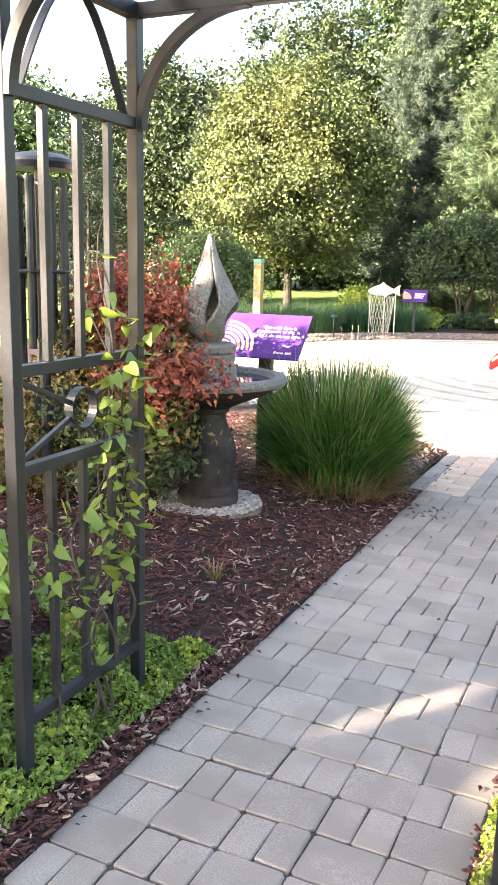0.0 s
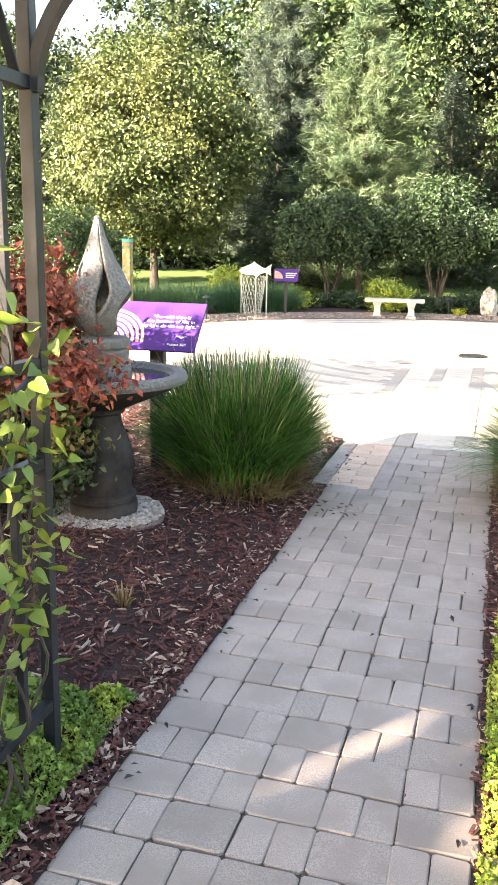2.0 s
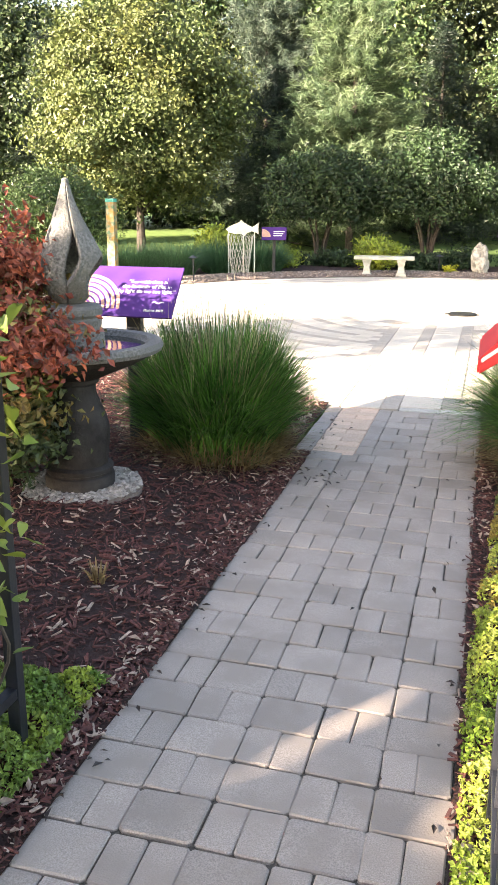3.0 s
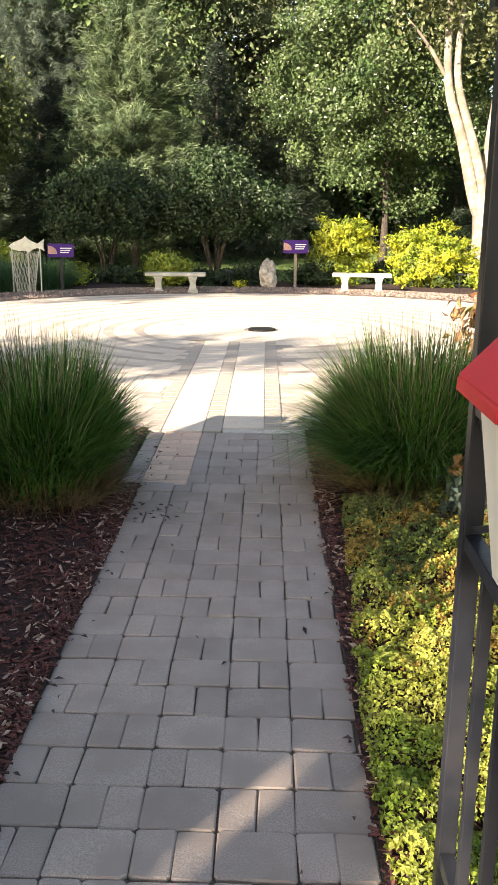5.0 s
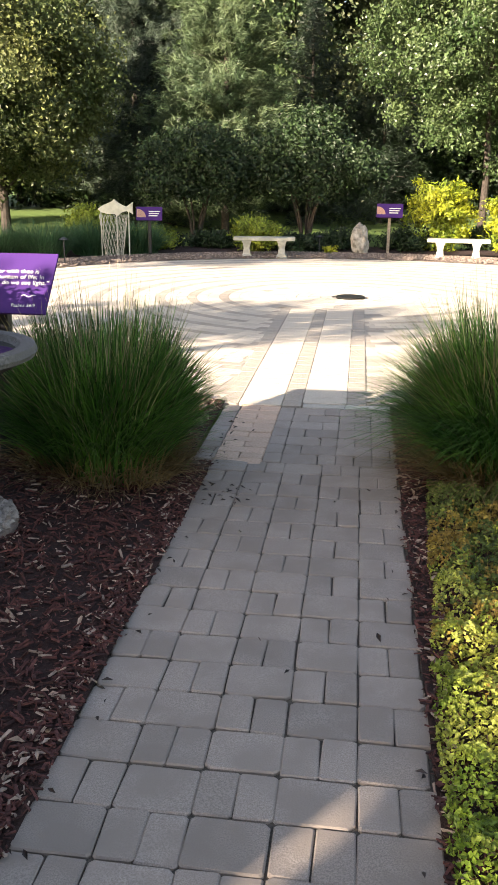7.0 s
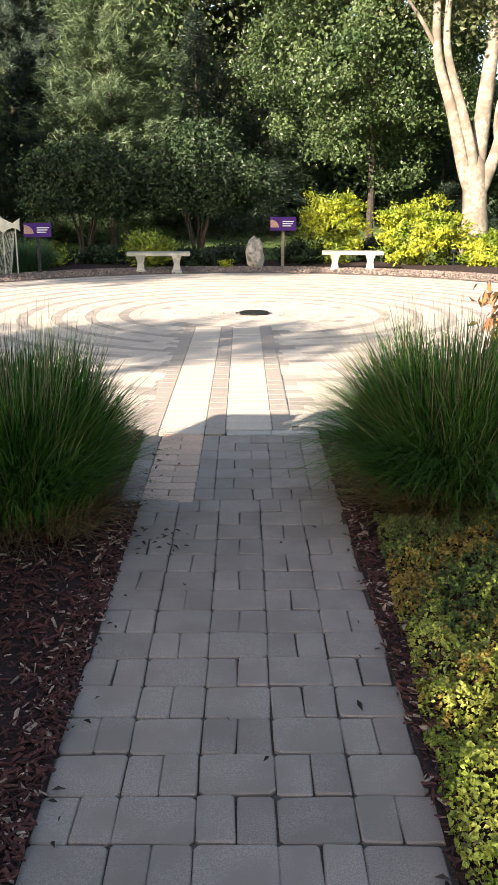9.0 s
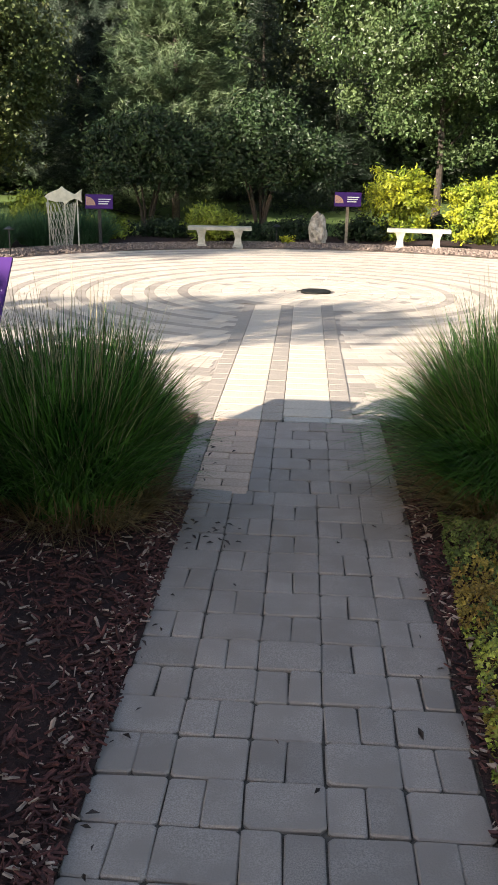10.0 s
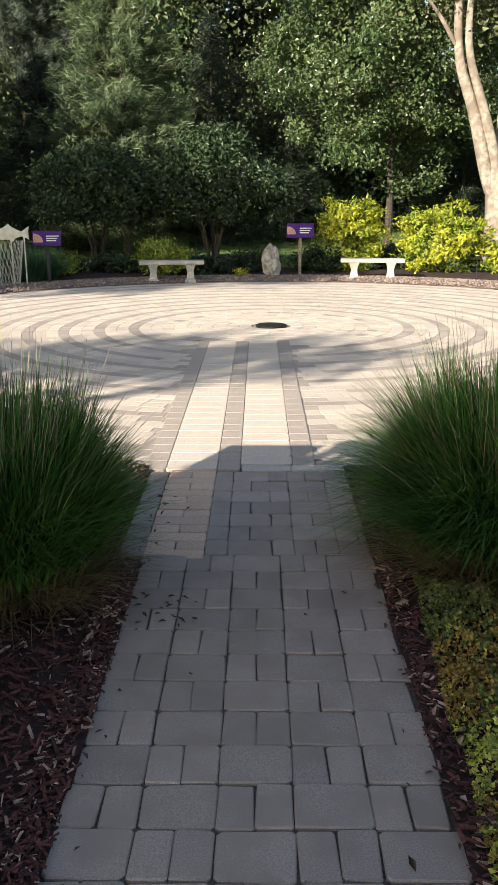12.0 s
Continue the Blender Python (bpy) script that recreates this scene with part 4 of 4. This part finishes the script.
branchy_tree("maple_tree", -10.3, 26.0, "broad yellow-green maple in early autumn sun", 7.2, 1.5, 2.75, 0.115, L_MAPLE, 41, 340, 270, 0.13, 0.36)
conifer("pine_tree", -8.2, 33.0, "tall blue-green pine behind the maple", 11.0, 3.0, 1.0, L_BLUEPINE, 42)
conifer("pine_tree", -4.3, 28.5, "feathery light green white pine", 8.6, 2.7, 0.8, L_PINE, 43)
branchy_tree("shade_tree", 3.6, 30.0, "leafy green tree with glossy sunlit leaves", 11.0, 2.3, 3.3, 0.115, L_TULIP, 44, 420, 230, 0.12, 0.29, fill=0.4, limbs=10)


def pale_tree(x, y):
    t = thing("sycamore_tree", x, y, ground_z(x, y) - 0.06, "pale-barked forked tree with sunlit bare trunks", "tree")
    limbs = [([(0.08, 0, -0.15), (0.07, 0, 0.2), (0.05, 0, 0.9), (0.0, 0, 1.6), (-0.05, 0, 2.25), (-0.06, 0, 2.6)], [0.50, 0.40, 0.34, 0.32, 0.33, 0.12]),
             ([(-0.12, -0.05, 1.5), (-0.39, -0.05, 2.28), (-0.77, 0, 3.88), (-1.10, 0.05, 4.52), (-1.27, 0.1, 5.5), (-1.2, 0.2, 7.6), (-1.5, 0.2, 9.4)], [0.16, 0.18, 0.15, 0.13, 0.11, 0.08, 0.04]),
             ([(-0.02, -0.12, 1.7), (-0.10, -0.12, 2.43), (-0.58, -0.15, 3.88), (-0.95, -0.12, 4.8), (-1.06, -0.1, 5.64), (-0.85, 0, 7.8)], [0.12, 0.14, 0.12, 0.10, 0.09, 0.05]),
             ([(0.03, 0.15, 1.8), (0.05, 0.2, 2.64), (0.14, 0.25, 3.88), (0.25, 0.3, 4.94), (0.32, 0.3, 5.8), (0.7, 0.4, 8.6)], [0.22, 0.24, 0.21, 0.18, 0.16, 0.07]),
             ([(0.12, -0.05, 1.5), (0.25, -0.08, 2.13), (0.54, -0.1, 2.79), (0.58, -0.1, 4.09), (0.45, -0.05, 5.16), (0.9, 0, 7.6)], [0.17, 0.18, 0.15, 0.13, 0.12, 0.06]),
             ([(0.5, -0.1, 2.7), (0.36, -0.02, 3.3), (0.48, 0.1, 4.0)], [0.08, 0.06, 0.05]),
             ([(-1.22, 0.05, 5.1), (-1.7, 0, 5.9), (-2.4, -0.1, 6.6)], [0.07, 0.05, 0.02])]
    for i, (pts, rad) in enumerate(limbs):
        bm = bmesh.new()
        tube(bm, pts, rad, 12)
        ob = part("trunk" if i == 0 else "limb", bm, M_PALEBARK, t, smooth=True)
        ob.modifiers.new("round", "SUBSURF").render_levels = 2
    rng = np.random.default_rng(77)
    p, d = clumped(rng, (0.3, 0.2, 8.2), (3.4, 3.0, 2.5), 130, 80, 0.30, 0.4)
    v, f = leaf_arrays(p, 0.14, d, 0.75, rng=rng)
    link("crown", mesh_of("crown", v, f, L_WOODS), t)


pale_tree(5.65, 25.2)
for i, (x, y, w, h) in enumerate(((-4.3, 23.5, 1.35, 2.5), (-1.5, 23.6, 1.75, 3.1))):
    leaf_bush("spreading_shrub", x, y, 0, "dark green multi-stemmed spreading shrub", "shrub", [((0, 0, 1.55), (w, 1.2, 0.85), 150, 70, 0.2, 0), ((-0.45 * w, 0, 1.9), (w * 0.5, 0.8, 0.6), 60, 70, 0.22, 0), ((0.1 * w, 0, 1.4 + 0.28 * h), (w * 0.55, 0.8, 0.28 * h), 110, 70, 0.2, 0), ((0.55 * w, -0.2, 1.75), (w * 0.5, 0.8, 0.55), 60, 70, 0.22, 0)], 0.10, [L_DARK], 50 + i, stems=7, stem_r=0.04, stem_spread=0.8, group="dark shrubs behind the benches", low=-0.5)
leaf_bush("green_shrub", -11.0, 21.9, 0, "mid-green rounded shrub beyond the plaza", "shrub", [((0, 0, 1.15), (1.6, 1.2, 1.1), 240, 60, 0.15, 0)], 0.09, [L_TULIP], 59, stems=6, stem_r=0.03)
for i, (x, y, w, h) in enumerate(((1.6, 21.7, 0.78, 1.6), (3.5, 21.2, 1.02, 1.5), (4.85, 20.9, 0.5, 0.75), (-2.45, 20.9, 0.5, 0.72), (-6.25, 20.9, 0.55, 0.95), (-4.75, 20.6, 0.5, 0.5))):
    leaf_bush("golden_shrub", x, y, 0, "golden yellow feathery-leaved shrub", "shrub", [((0, 0, h * 0.5), (w, w * 0.8, h * 0.5), int(190 * w), 50, 0.08, 0)], 0.10, [L_GOLD if x > 0 else L_LIME], 60 + i, stems=5, group="golden shrubs", ratio=0.32, fronds=True)
woods = [(-25, 30, 8.5, 4), (-18.5, 33, 9.0, 3.6), (-14.5, 38, 11.5, 4), (-11, 41, 14.5, 4), (-8, 42, 16.5, 4.2), (-2.5, 39, 13, 4), (-5.6, 36.5, 14.5, 3.4), (1.5, 44, 16, 4.5), (7.5, 41, 6.2, 3.6), (11.5, 36, 6.0, 3.4), (16, 39, 9, 4.5), (-30, 22, 9, 4), (22, 32, 9, 4.5)]
for i, (x, y, h, r) in enumerate(woods):
    branchy_tree("woodland_tree", x, y, "tall woodland tree in the tree line", h, 0.9, r, 0.19, (L_DEEPWOODS if x < -12 else L_WOODS) if i % 3 else L_TULIP, 100 + i, 260, 170, 0.2, 0.5, group="tree line", limbs=5, fill=0.5)
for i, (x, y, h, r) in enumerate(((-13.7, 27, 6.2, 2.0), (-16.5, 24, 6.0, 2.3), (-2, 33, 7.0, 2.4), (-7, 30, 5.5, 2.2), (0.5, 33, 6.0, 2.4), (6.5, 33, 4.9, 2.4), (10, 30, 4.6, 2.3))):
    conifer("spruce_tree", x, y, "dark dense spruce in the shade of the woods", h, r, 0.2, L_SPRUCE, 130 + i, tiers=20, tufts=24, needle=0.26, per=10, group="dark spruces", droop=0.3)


# thickets added to fill the dark gaps behind the trunks
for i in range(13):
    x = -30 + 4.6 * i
    leaf_bush("understory_thicket", x, 37 - 0.012 * (x + 2) ** 2 + (i % 3), 0.4, "dense dark thicket added to darken the gaps under the tree line", "thicket", [((0, 0, 2.1), (3.2, 1.6, 2.3), 150, 90, 0.4, 0)], 0.24, [L_DARK], 300 + i, stems=4, stem_r=0.06, group="thickets under the tree line", fill=0.5)


# ---- unseen trees added behind the viewer to shade path, plaza and benches ----
def cast(p):
    """Where the shadow of points falls on the ground."""
    k = 1 / math.tan(SUN_EL)
    return p[:, :2] + np.array((SUN_DIR.x, SUN_DIR.y)) * (p[:, 2] * k)[:, None]


def shade_tree(x, y, z, radii, clumps, per, clump_r, leaf, seed, gaps, label):
    rng = np.random.default_rng(seed)
    t = thing("shade_tree", x, y, 0, label, "tree")
    bm = bmesh.new()
    tube(bm, [(0, 0, -0.1), (0.1, 0, z * 0.4), (0, 0.1, z * 0.75), (0, 0, z + radii[2] * 0.5)], [0.24, 0.19, 0.14, 0.04], 10)
    part("trunk", bm, M_BARK, t)
    for k in range(9):
        a = k * math.tau / 9
        bm = bmesh.new()
        tube(bm, [(0, 0, z * 0.6), (radii[0] * 0.5 * math.cos(a), radii[1] * 0.5 * math.sin(a), z * 0.9), (radii[0] * 0.9 * math.cos(a), radii[1] * 0.9 * math.sin(a), z + 0.2)], [0.1, 0.06, 0.02], 6)
        part("limb", bm, M_BARK, t)
    p, d = clumped(rng, (0, 0, z), radii, clumps, per, clump_r, 0.0)
    g = cast(p + np.array((x, y, 0)))
    keep = np.ones(len(p), bool)
    for gx, gy, along, across in gaps:
        u = (g[:, 0] - gx) * SUN_DIR.x + (g[:, 1] - gy) * SUN_DIR.y
        w = (g[:, 0] - gx) * SUN_DIR.y - (g[:, 1] - gy) * SUN_DIR.x
        keep &= (u / along) ** 2 + (w / across) ** 2 + 0.13 * rng.normal(size=len(p)) > 1
    v, f = leaf_arrays(p[keep], leaf, d[keep], 0.75, rng=rng)
    link("crown", mesh_of("crown", v, f, L_TULIP), t)


K = 1 / math.tan(SUN_EL)


def over(gx, gy, z):
    """The place of a crown at height z whose shadow falls at (gx, gy)."""
    return gx - SUN_DIR.x * z * K, gy - SUN_DIR.y * z * K, z


# crown gaps set where sun should fall on sedum, arbor and path
GAPS = [(0.80, 3.75, 1.1, 0.46), (0.48, 3.02, 0.7, 0.22), (0.45, 3.9, 0.35, 0.30), (0.56, 4.3, 0.42, 0.30), (0.42, 3.45, 0.32, 0.22), (-0.24, 3.24, 0.56, 0.072), (0.04, 3.22, 0.40, 0.06), (0.16, 2.95, 0.24, 0.10), (1.15, 5.3, 1.4, 0.3)]
shade_tree(*over(-0.9, 2.7, 4.4), (3.6, 3.4, 1.2), 520, 150, 0.26, 0.13, 91, GAPS, "dense green shade tree beside the garden")
shade_tree(*over(3.0, 5.3, 10), (2.6, 2.6, 0.9), 230, 100, 0.28, 0.2, 94, GAPS, "second green shade tree beside the garden")
shade_tree(*over(-1.5, 11.4, 8), (2.9, 1.3, 0.45), 62, 36, 0.19, 0.16, 92, [], "thin-crowned tree beyond the garden")
shade_tree(*over(-3.4, 23.2, 12), (5.4, 4.5, 1.2), 460, 80, 0.4, 0.26, 93, [(-4.6, 26.5, 1.2, 0.5), (1.2, 24.2, 0.8, 0.3)], "tall dense tree beyond the plaza lawn")

# ---- mulch, gravel and litter ----
rng = np.random.default_rng(400)


def bed_points(n, x0, x1, y0, y1, ok=None, lift=0.012):
    x, y = x0 + (x1 - x0) * rng.random(n), y0 + (y1 - y0) * rng.random(n)
    p = [(a, b, bumpy(a, b) + lift) for a, b in zip(x, y) if ok is None or ok(a, b)]
    return np.asarray(p)


left_ok = lambda x, y: not in_plaza(x, y, 0.1) and not (y > 6.0 and x > -1.08) and math.hypot(x + 1.9, y - 4.81) > 0.29
for nm, pts in (("mulch_chips", bed_points(42000, -3.6, -0.95, 1.4, 7.6, left_ok)), ("mulch_chips", bed_points(12000, 0.115, 1.3, 1.6, 7.6, lambda x, y: not in_plaza(x, y, 0.1)))):
    idx = (rng.random(len(pts)) < 0.09).astype(int)
    chips(nm, pts, 0.014 + 0.05 * rng.random(len(pts)) ** 2.5, [M_CHIP, M_CHIP_PALE], idx, "scattered red-brown and pale shredded wood mulch", "mulch", rng, 0.35, 0.15)


for pts in (bed_points(2600, -1.05, -0.925, 1.2, 6.1, lift=0.018), bed_points(1500, 0.095, 0.20, 1.4, 7.2, lift=0.018)):
    idx = (rng.random(len(pts)) < 0.16).astype(int)
    chips("path_edge_chips", pts, 0.012 + 0.03 * rng.random(len(pts)) ** 2, [M_CHIP, M_CHIP_PALE], idx, "fine mulch and bark spilt along the path edge", "mulch", rng, 0.3, 0.25)


def pebbles(name, pts, size, label, mat=None):
    """Rounded little stones."""
    n = len(pts)
    c = np.asarray(pts)
    s = size * (0.6 + 0.8 * rng.random(n))
    base = np.array([(1, 0, 0), (0.3, 0.95, 0), (-0.8, 0.6, 0), (-0.8, -0.6, 0), (0.3, -0.95, 0), (0.45, 0.1, 0.6), (-0.35, 0.4, 0.65), (-0.3, -0.4, 0.6)])
    a = rng.random(n) * math.tau
    ca, sa = np.cos(a)[:, None], np.sin(a)[:, None]
    x = base[:, 0] * ca - base[:, 1] * sa
    y = (base[:, 0] * sa + base[:, 1] * ca)
    v = np.stack([c[:, :1] + x * s[:, None] * 0.5, c[:, 1:2] + y * s[:, None] * 0.5, c[:, 2:] + base[:, 2] * s[:, None] * 0.5], 2).reshape(-1, 3)
    tri = np.array([(0, 1, 5), (1, 6, 5), (1, 2, 6), (2, 3, 6), (3, 7, 6), (3, 4, 7), (4, 5, 7), (4, 0, 5), (5, 6, 7)])
    f = (np.arange(n) * 8)[:, None, None] + tri
    return tagged(link(name, mesh_of(name, v, f.reshape(-1, 3), mat or M_PEBBLE)), label, "gravel", kind="stuff")


a, r = rng.random(1500) * math.tau, np.sqrt(0.16 ** 2 + (0.315 ** 2 - 0.16 ** 2) * rng.random(1500))
pebbles("fountain_gravel", [(-1.9 + q * math.cos(b), 4.81 + q * math.sin(b), 0.118 + 0.012 * random.random()) for q, b in zip(r, a)], 0.026, "ring of pale pebbles round the fountain foot")
bm = bmesh.new()
lathe(bm, [(0.325, 0.02), (0.325, 0.112), (0.31, 0.119)], 40)
tagged(part("gravel_pad", bm, M_GRAVEL_BED), "round pale gravel pad under the fountain", "gravel pad", kind="structure").matrix_basis = pose(-1.9, 4.81, 0)
a, r = radians(15) + radians(160) * rng.random(7000), PR + 0.05 + 1.25 * rng.random(7000)
pebbles("border_gravel", [(PX + q * math.cos(b), PY + q * math.sin(b), 0.01 + 0.05 * math.sin(math.pi * (q - PR) / 1.3)) for q, b in zip(r, a)], 0.06, "loose pale and rusty gravel along the plaza", M_BORDER)

pts = []
for _ in range(150):
    side = rng.random() < 0.5
    x = LEFT + 0.10 * rng.random() ** 2 - 0.02 if side else 0.12 - 0.1 * rng.random() ** 2 + 0.03
    pts.append((x, 2.0 + 5.2 * rng.random(), 0.012))
pts += [(LEFT + 1.05 * rng.random(), 1.8 + 5 * rng.random(), 0.01) for _ in range(12)]
pts += [(-0.98 + 0.35 * rng.random(), 5.45 + 0.3 * rng.random(), 0.012) for _ in range(22)]
dry = [(-0.96 - 0.12 * rng.random(), 1.6 + 2.2 * rng.random(), 0.03) for _ in range(70)] + [(-1.1 - 0.3 * rng.random(), 6.1 + 1.5 * rng.random(), 0.04) for _ in range(260)] + [(0.13 + 0.1 * rng.random(), 2.3 + 5 * rng.random(), 0.03) for _ in range(60)]
scatter("dry_leaves", dry, 0.04, [M_CHIP_PALE], "pale dry leaves and bark along the path edges", "leaf litter", rng, 0.45, 1.2)
scatter("leaf_litter", pts, 0.032, [L_LITTER], "small dark dead leaves strewn on the pavers", "leaf litter", rng, 0.4, 2.5)

# ---- low plants ----
def carpet(name, n, region, height, size, mats, pick, label, tall=0.6, seed=1):
    r = np.random.default_rng(seed)
    pts, idx = [], []
    x0, x1, y0, y1 = region
    while len(pts) < n:
        x, y = x0 + (x1 - x0) * r.random(), y0 + (y1 - y0) * r.random()
        e = pick(x, y)
        if e is None:
            continue
        h = height * (0.55 + 0.6 * noise.noise((x * 6, y * 6, 3)) + 0.35 * noise.noise((x * 17, y * 17, 8)))
        edge, mi = e
        z = bed_z(x, y) + max(0.01, h * edge) * (1 - (1 - tall) * r.random() ** 2)
        pts.append((x, y, z))
        idx.append(mi)
    return scatter(name, pts, size, mats, label, "ground cover", r, 0.75, 0.9, np.asarray(idx))


def sedum(x, y):
    e = 0.115 + 0.055 * max(0, y - 3.6) + 0.03 * noise.noise((y * 2.5, 0, 0)) + 0.02 * noise.noise((y * 9, 4, 0))
    far = 5.85 + 0.2 * noise.noise((x * 3, 1, 0))
    if x < e or y > far:
        return None
    edge = min(1, (x - e) / 0.10 + 0.35, (far - y) / 0.3 + 0.2)
    green = y + 0.5 * noise.noise((x * 3, y * 3, 6)) + 1.1 * noise.noise((x * 31, y * 31, 2))
    bronze = noise.noise((x * 2.6, y * 2.6, 9)) + 0.7 * noise.noise((x * 27, y * 27, 5)) > 0.16 and 3.9 + 0.4 * noise.noise((x * 9, y, 1)) < y < 5.4
    return edge, (2 if bronze else 1 if green > 4.75 else 0)


carpet("sedum_carpet", 100000, (0.11, 1.4, 2.0, 6.05), 0.15, 0.016, [L_SEDUM, L_OLIVE, L_SEDUM_R], sedum, "low carpet of yellow-green and bronze sedum beside the path", 0.55, 5)


def cover(x, y):
    e = -1.03 - 0.06 * noise.noise((y * 3, 2, 0)) - 0.10 * max(0, (1.9 - y))
    far = 3.25 + 0.25 * noise.noise((x * 5, 0, 0)) + 0.3 * (x + 1.0)
    if x > e or y > far or (x < -1.5 and noise.noise((x * 2, y * 2, 1)) < -0.1):
        return None
    return min(1, (e - x) / 0.1 + 0.3, (far - y) / 0.15 + 0.3), (1 if noise.noise((x * 5, y * 5, 7)) > 0.35 else 0)


carpet("ground_cover", 44000, (-2.3, -1.0, 1.3, 3.5), 0.15, 0.019, [L_COVER, L_SEDUM], cover, "bright green small-leaved ground cover round the arbor foot", 0.5, 6)


# ---- vine on the arbor ----
def leaf_mesh(name, mat):
    """A pointed heart-shaped leaf, folded along its rib."""
    half = [(0.0, -0.02), (0.22, -0.12), (0.36, 0.05), (0.34, 0.3), (0.2, 0.6), (0.07, 0.85), (0.0, 1.0)]
    verts = [(0, y, -0.06 * math.sin(3 * y)) for _, y in half] + [(x, y, 0.22 * x - 0.1 * y * y) for x, y in half[1:-1]] + [(-x, y, 0.22 * x - 0.1 * y * y) for x, y in half[1:-1]]
    faces = []
    for s in (7, 12):
        faces.append((0, 1, s) if s == 7 else (1, 0, s))
        for k in range(4):
            q = (k + 1, k + 2, s + k + 1, s + k)
            faces.append(q if s == 7 else q[::-1])
        faces.append((5, 6, s + 4) if s == 7 else (6, 5, s + 4))
    return mesh_of(name, verts, faces, mat, smooth=True)


def build_vine():
    r = random.Random(17)
    v = thing("climbing_vine", AX0, 2.6, 0.05, "light green heart-leaved vine twining up the arbor panel", "vine")
    leaf = leaf_mesh("vine_leaf", L_VINE)
    for k, (y0, top) in enumerate(((2.50, 1.0), (2.58, 1.45), (2.64, 1.7), (2.70, 1.25), (2.66, 1.1), (2.38, 0.8))):
        pts = []
        n = 22
        for i in range(n):
            t = i / (n - 1)
            pts.append((0.035 * math.sin(t * 17 + k), y0 - 2.6 + 0.05 * math.sin(t * 9 + 2 * k) + 0.06 * t, top * t))
        bm = bmesh.new()
        tube(bm, pts, [0.006 - 0.004 * i / n for i in range(n)], 5)
        part("stem", bm, M_BARK, v)
        for i in range(2, n):
            for _ in range(3 if 0.45 < pts[i][2] < 1.35 else 1):
                if r.random() < (0.2 if 0.45 < pts[i][2] < 1.4 else 0.7):
                    continue
                s = r.uniform(0.028, 0.066)
                ob = link("leaf", leaf, v)
                p = Vector(pts[i]) + Vector((r.uniform(-0.03, 0.09), r.uniform(-0.07, 0.07), r.uniform(-0.03, 0.03)))
                ob.matrix_basis = Matrix.Translation(p) @ Euler((radians(r.uniform(-70, 20)), radians(r.uniform(-50, 50)), r.random() * math.tau)).to_matrix().to_4x4() @ Matrix.Scale(s, 4)


build_vine()
leaf_bush("leafy_perennial", -1.75, 2.35, 0.1, "green leafy perennial with a few yellow leaves behind the arbor", "plant", [((0, 0, 0.35), (0.35, 0.45, 0.32), 50, 22, 0.08, 0)], 0.08, [L_COVER], 71, stems=5, stem_r=0.008, stem_spread=0.25)
leaf_bush("rusty_shrub", 1.72, 7.5, 0.05, "olive and bronze broad-leaved shrub behind the grass", "shrub", [((0, 0, 0.75), (0.42, 0.38, 0.42), 60, 20, 0.1, 0), ((0, 0, 0.6), (0.42, 0.38, 0.45), 60, 20, 0.1, 1)], 0.085, [L_BROWN, L_RUST], 72, stems=5, stem_spread=0.25)
leaf_bush("orange_perennial", 0.92, 5.46, 0.08, "low plant with orange and grey-green leaves", "plant", [((0.0, -0.05, 0.26), (0.14, 0.14, 0.1), 20, 12, 0.04, 0), ((0.05, -0.1, 0.14), (0.32, 0.24, 0.14), 60, 16, 0.05, 1)], 0.06, [L_BROWN, L_BLUEPINE], 73, stems=4, stem_r=0.006, stem_spread=0.15)
build_grass("grass_tuft", -1.36, 3.86, 0.07, 0.025, 0.15, 0.07, 26, 74, "small yellowing grass tuft in the mulch", [L_STRAW], False, 0.0)

# ---- planting round the plaza ----
for i in range(7):
    t = i / 6
    build_grass("blue_green_grass", -9.4 + 4.6 * t, 15.4 + 4.1 * t + 0.3 * (i % 2), 0.0, 0.42, 0.88, 0.6, 2200, 200 + i, "low blue-green mounding grass at the plaza edge", [L_BLUEGRASS], False, 0.0)
for i, (x, y, w, h) in enumerate(((-5.4, 22.2, 0.8, 0.5), (-3.6, 21.4, 0.7, 0.4), (-1.5, 21.2, 0.6, 0.38), (-0.6, 21.8, 0.7, 0.45), (0.9, 21.6, 0.6, 0.5), (2.9, 22.4, 0.8, 0.55), (4.9, 22.6, 0.9, 0.6))):
    leaf_bush("low_shrub", x, y, 0, "low dark green mounded shrub in the border", "shrub", [((0, 0, h * 0.5), (w, 0.5, h * 0.5), 80, 40, 0.08, 0)], 0.07, [L_DARK], 220 + i, stems=3, group="low border shrubs")
leaf_bush("yellow_flower", -0.75, 20.35, 0, "small clump of orange-yellow flowers at the border", "flowers", [((0, 0, 0.12), (0.16, 0.12, 0.1), 20, 14, 0.03, 0)], 0.05, [L_GOLD], 230, stems=2, stem_r=0.006, stem_spread=0.08)
bm = bmesh.new()
box(bm, (-0.02, -0.3, -0.05), (0.02, 0.3, 0.035), 0.005)
tagged(part("timber_edging", bm, M_POSTWOOD), "short weathered timber edging board by the path", "edging").matrix_basis = pose(0.15, 2.48, 0)

# ---- paving pieces ----
lay_plaza()
lay_path()
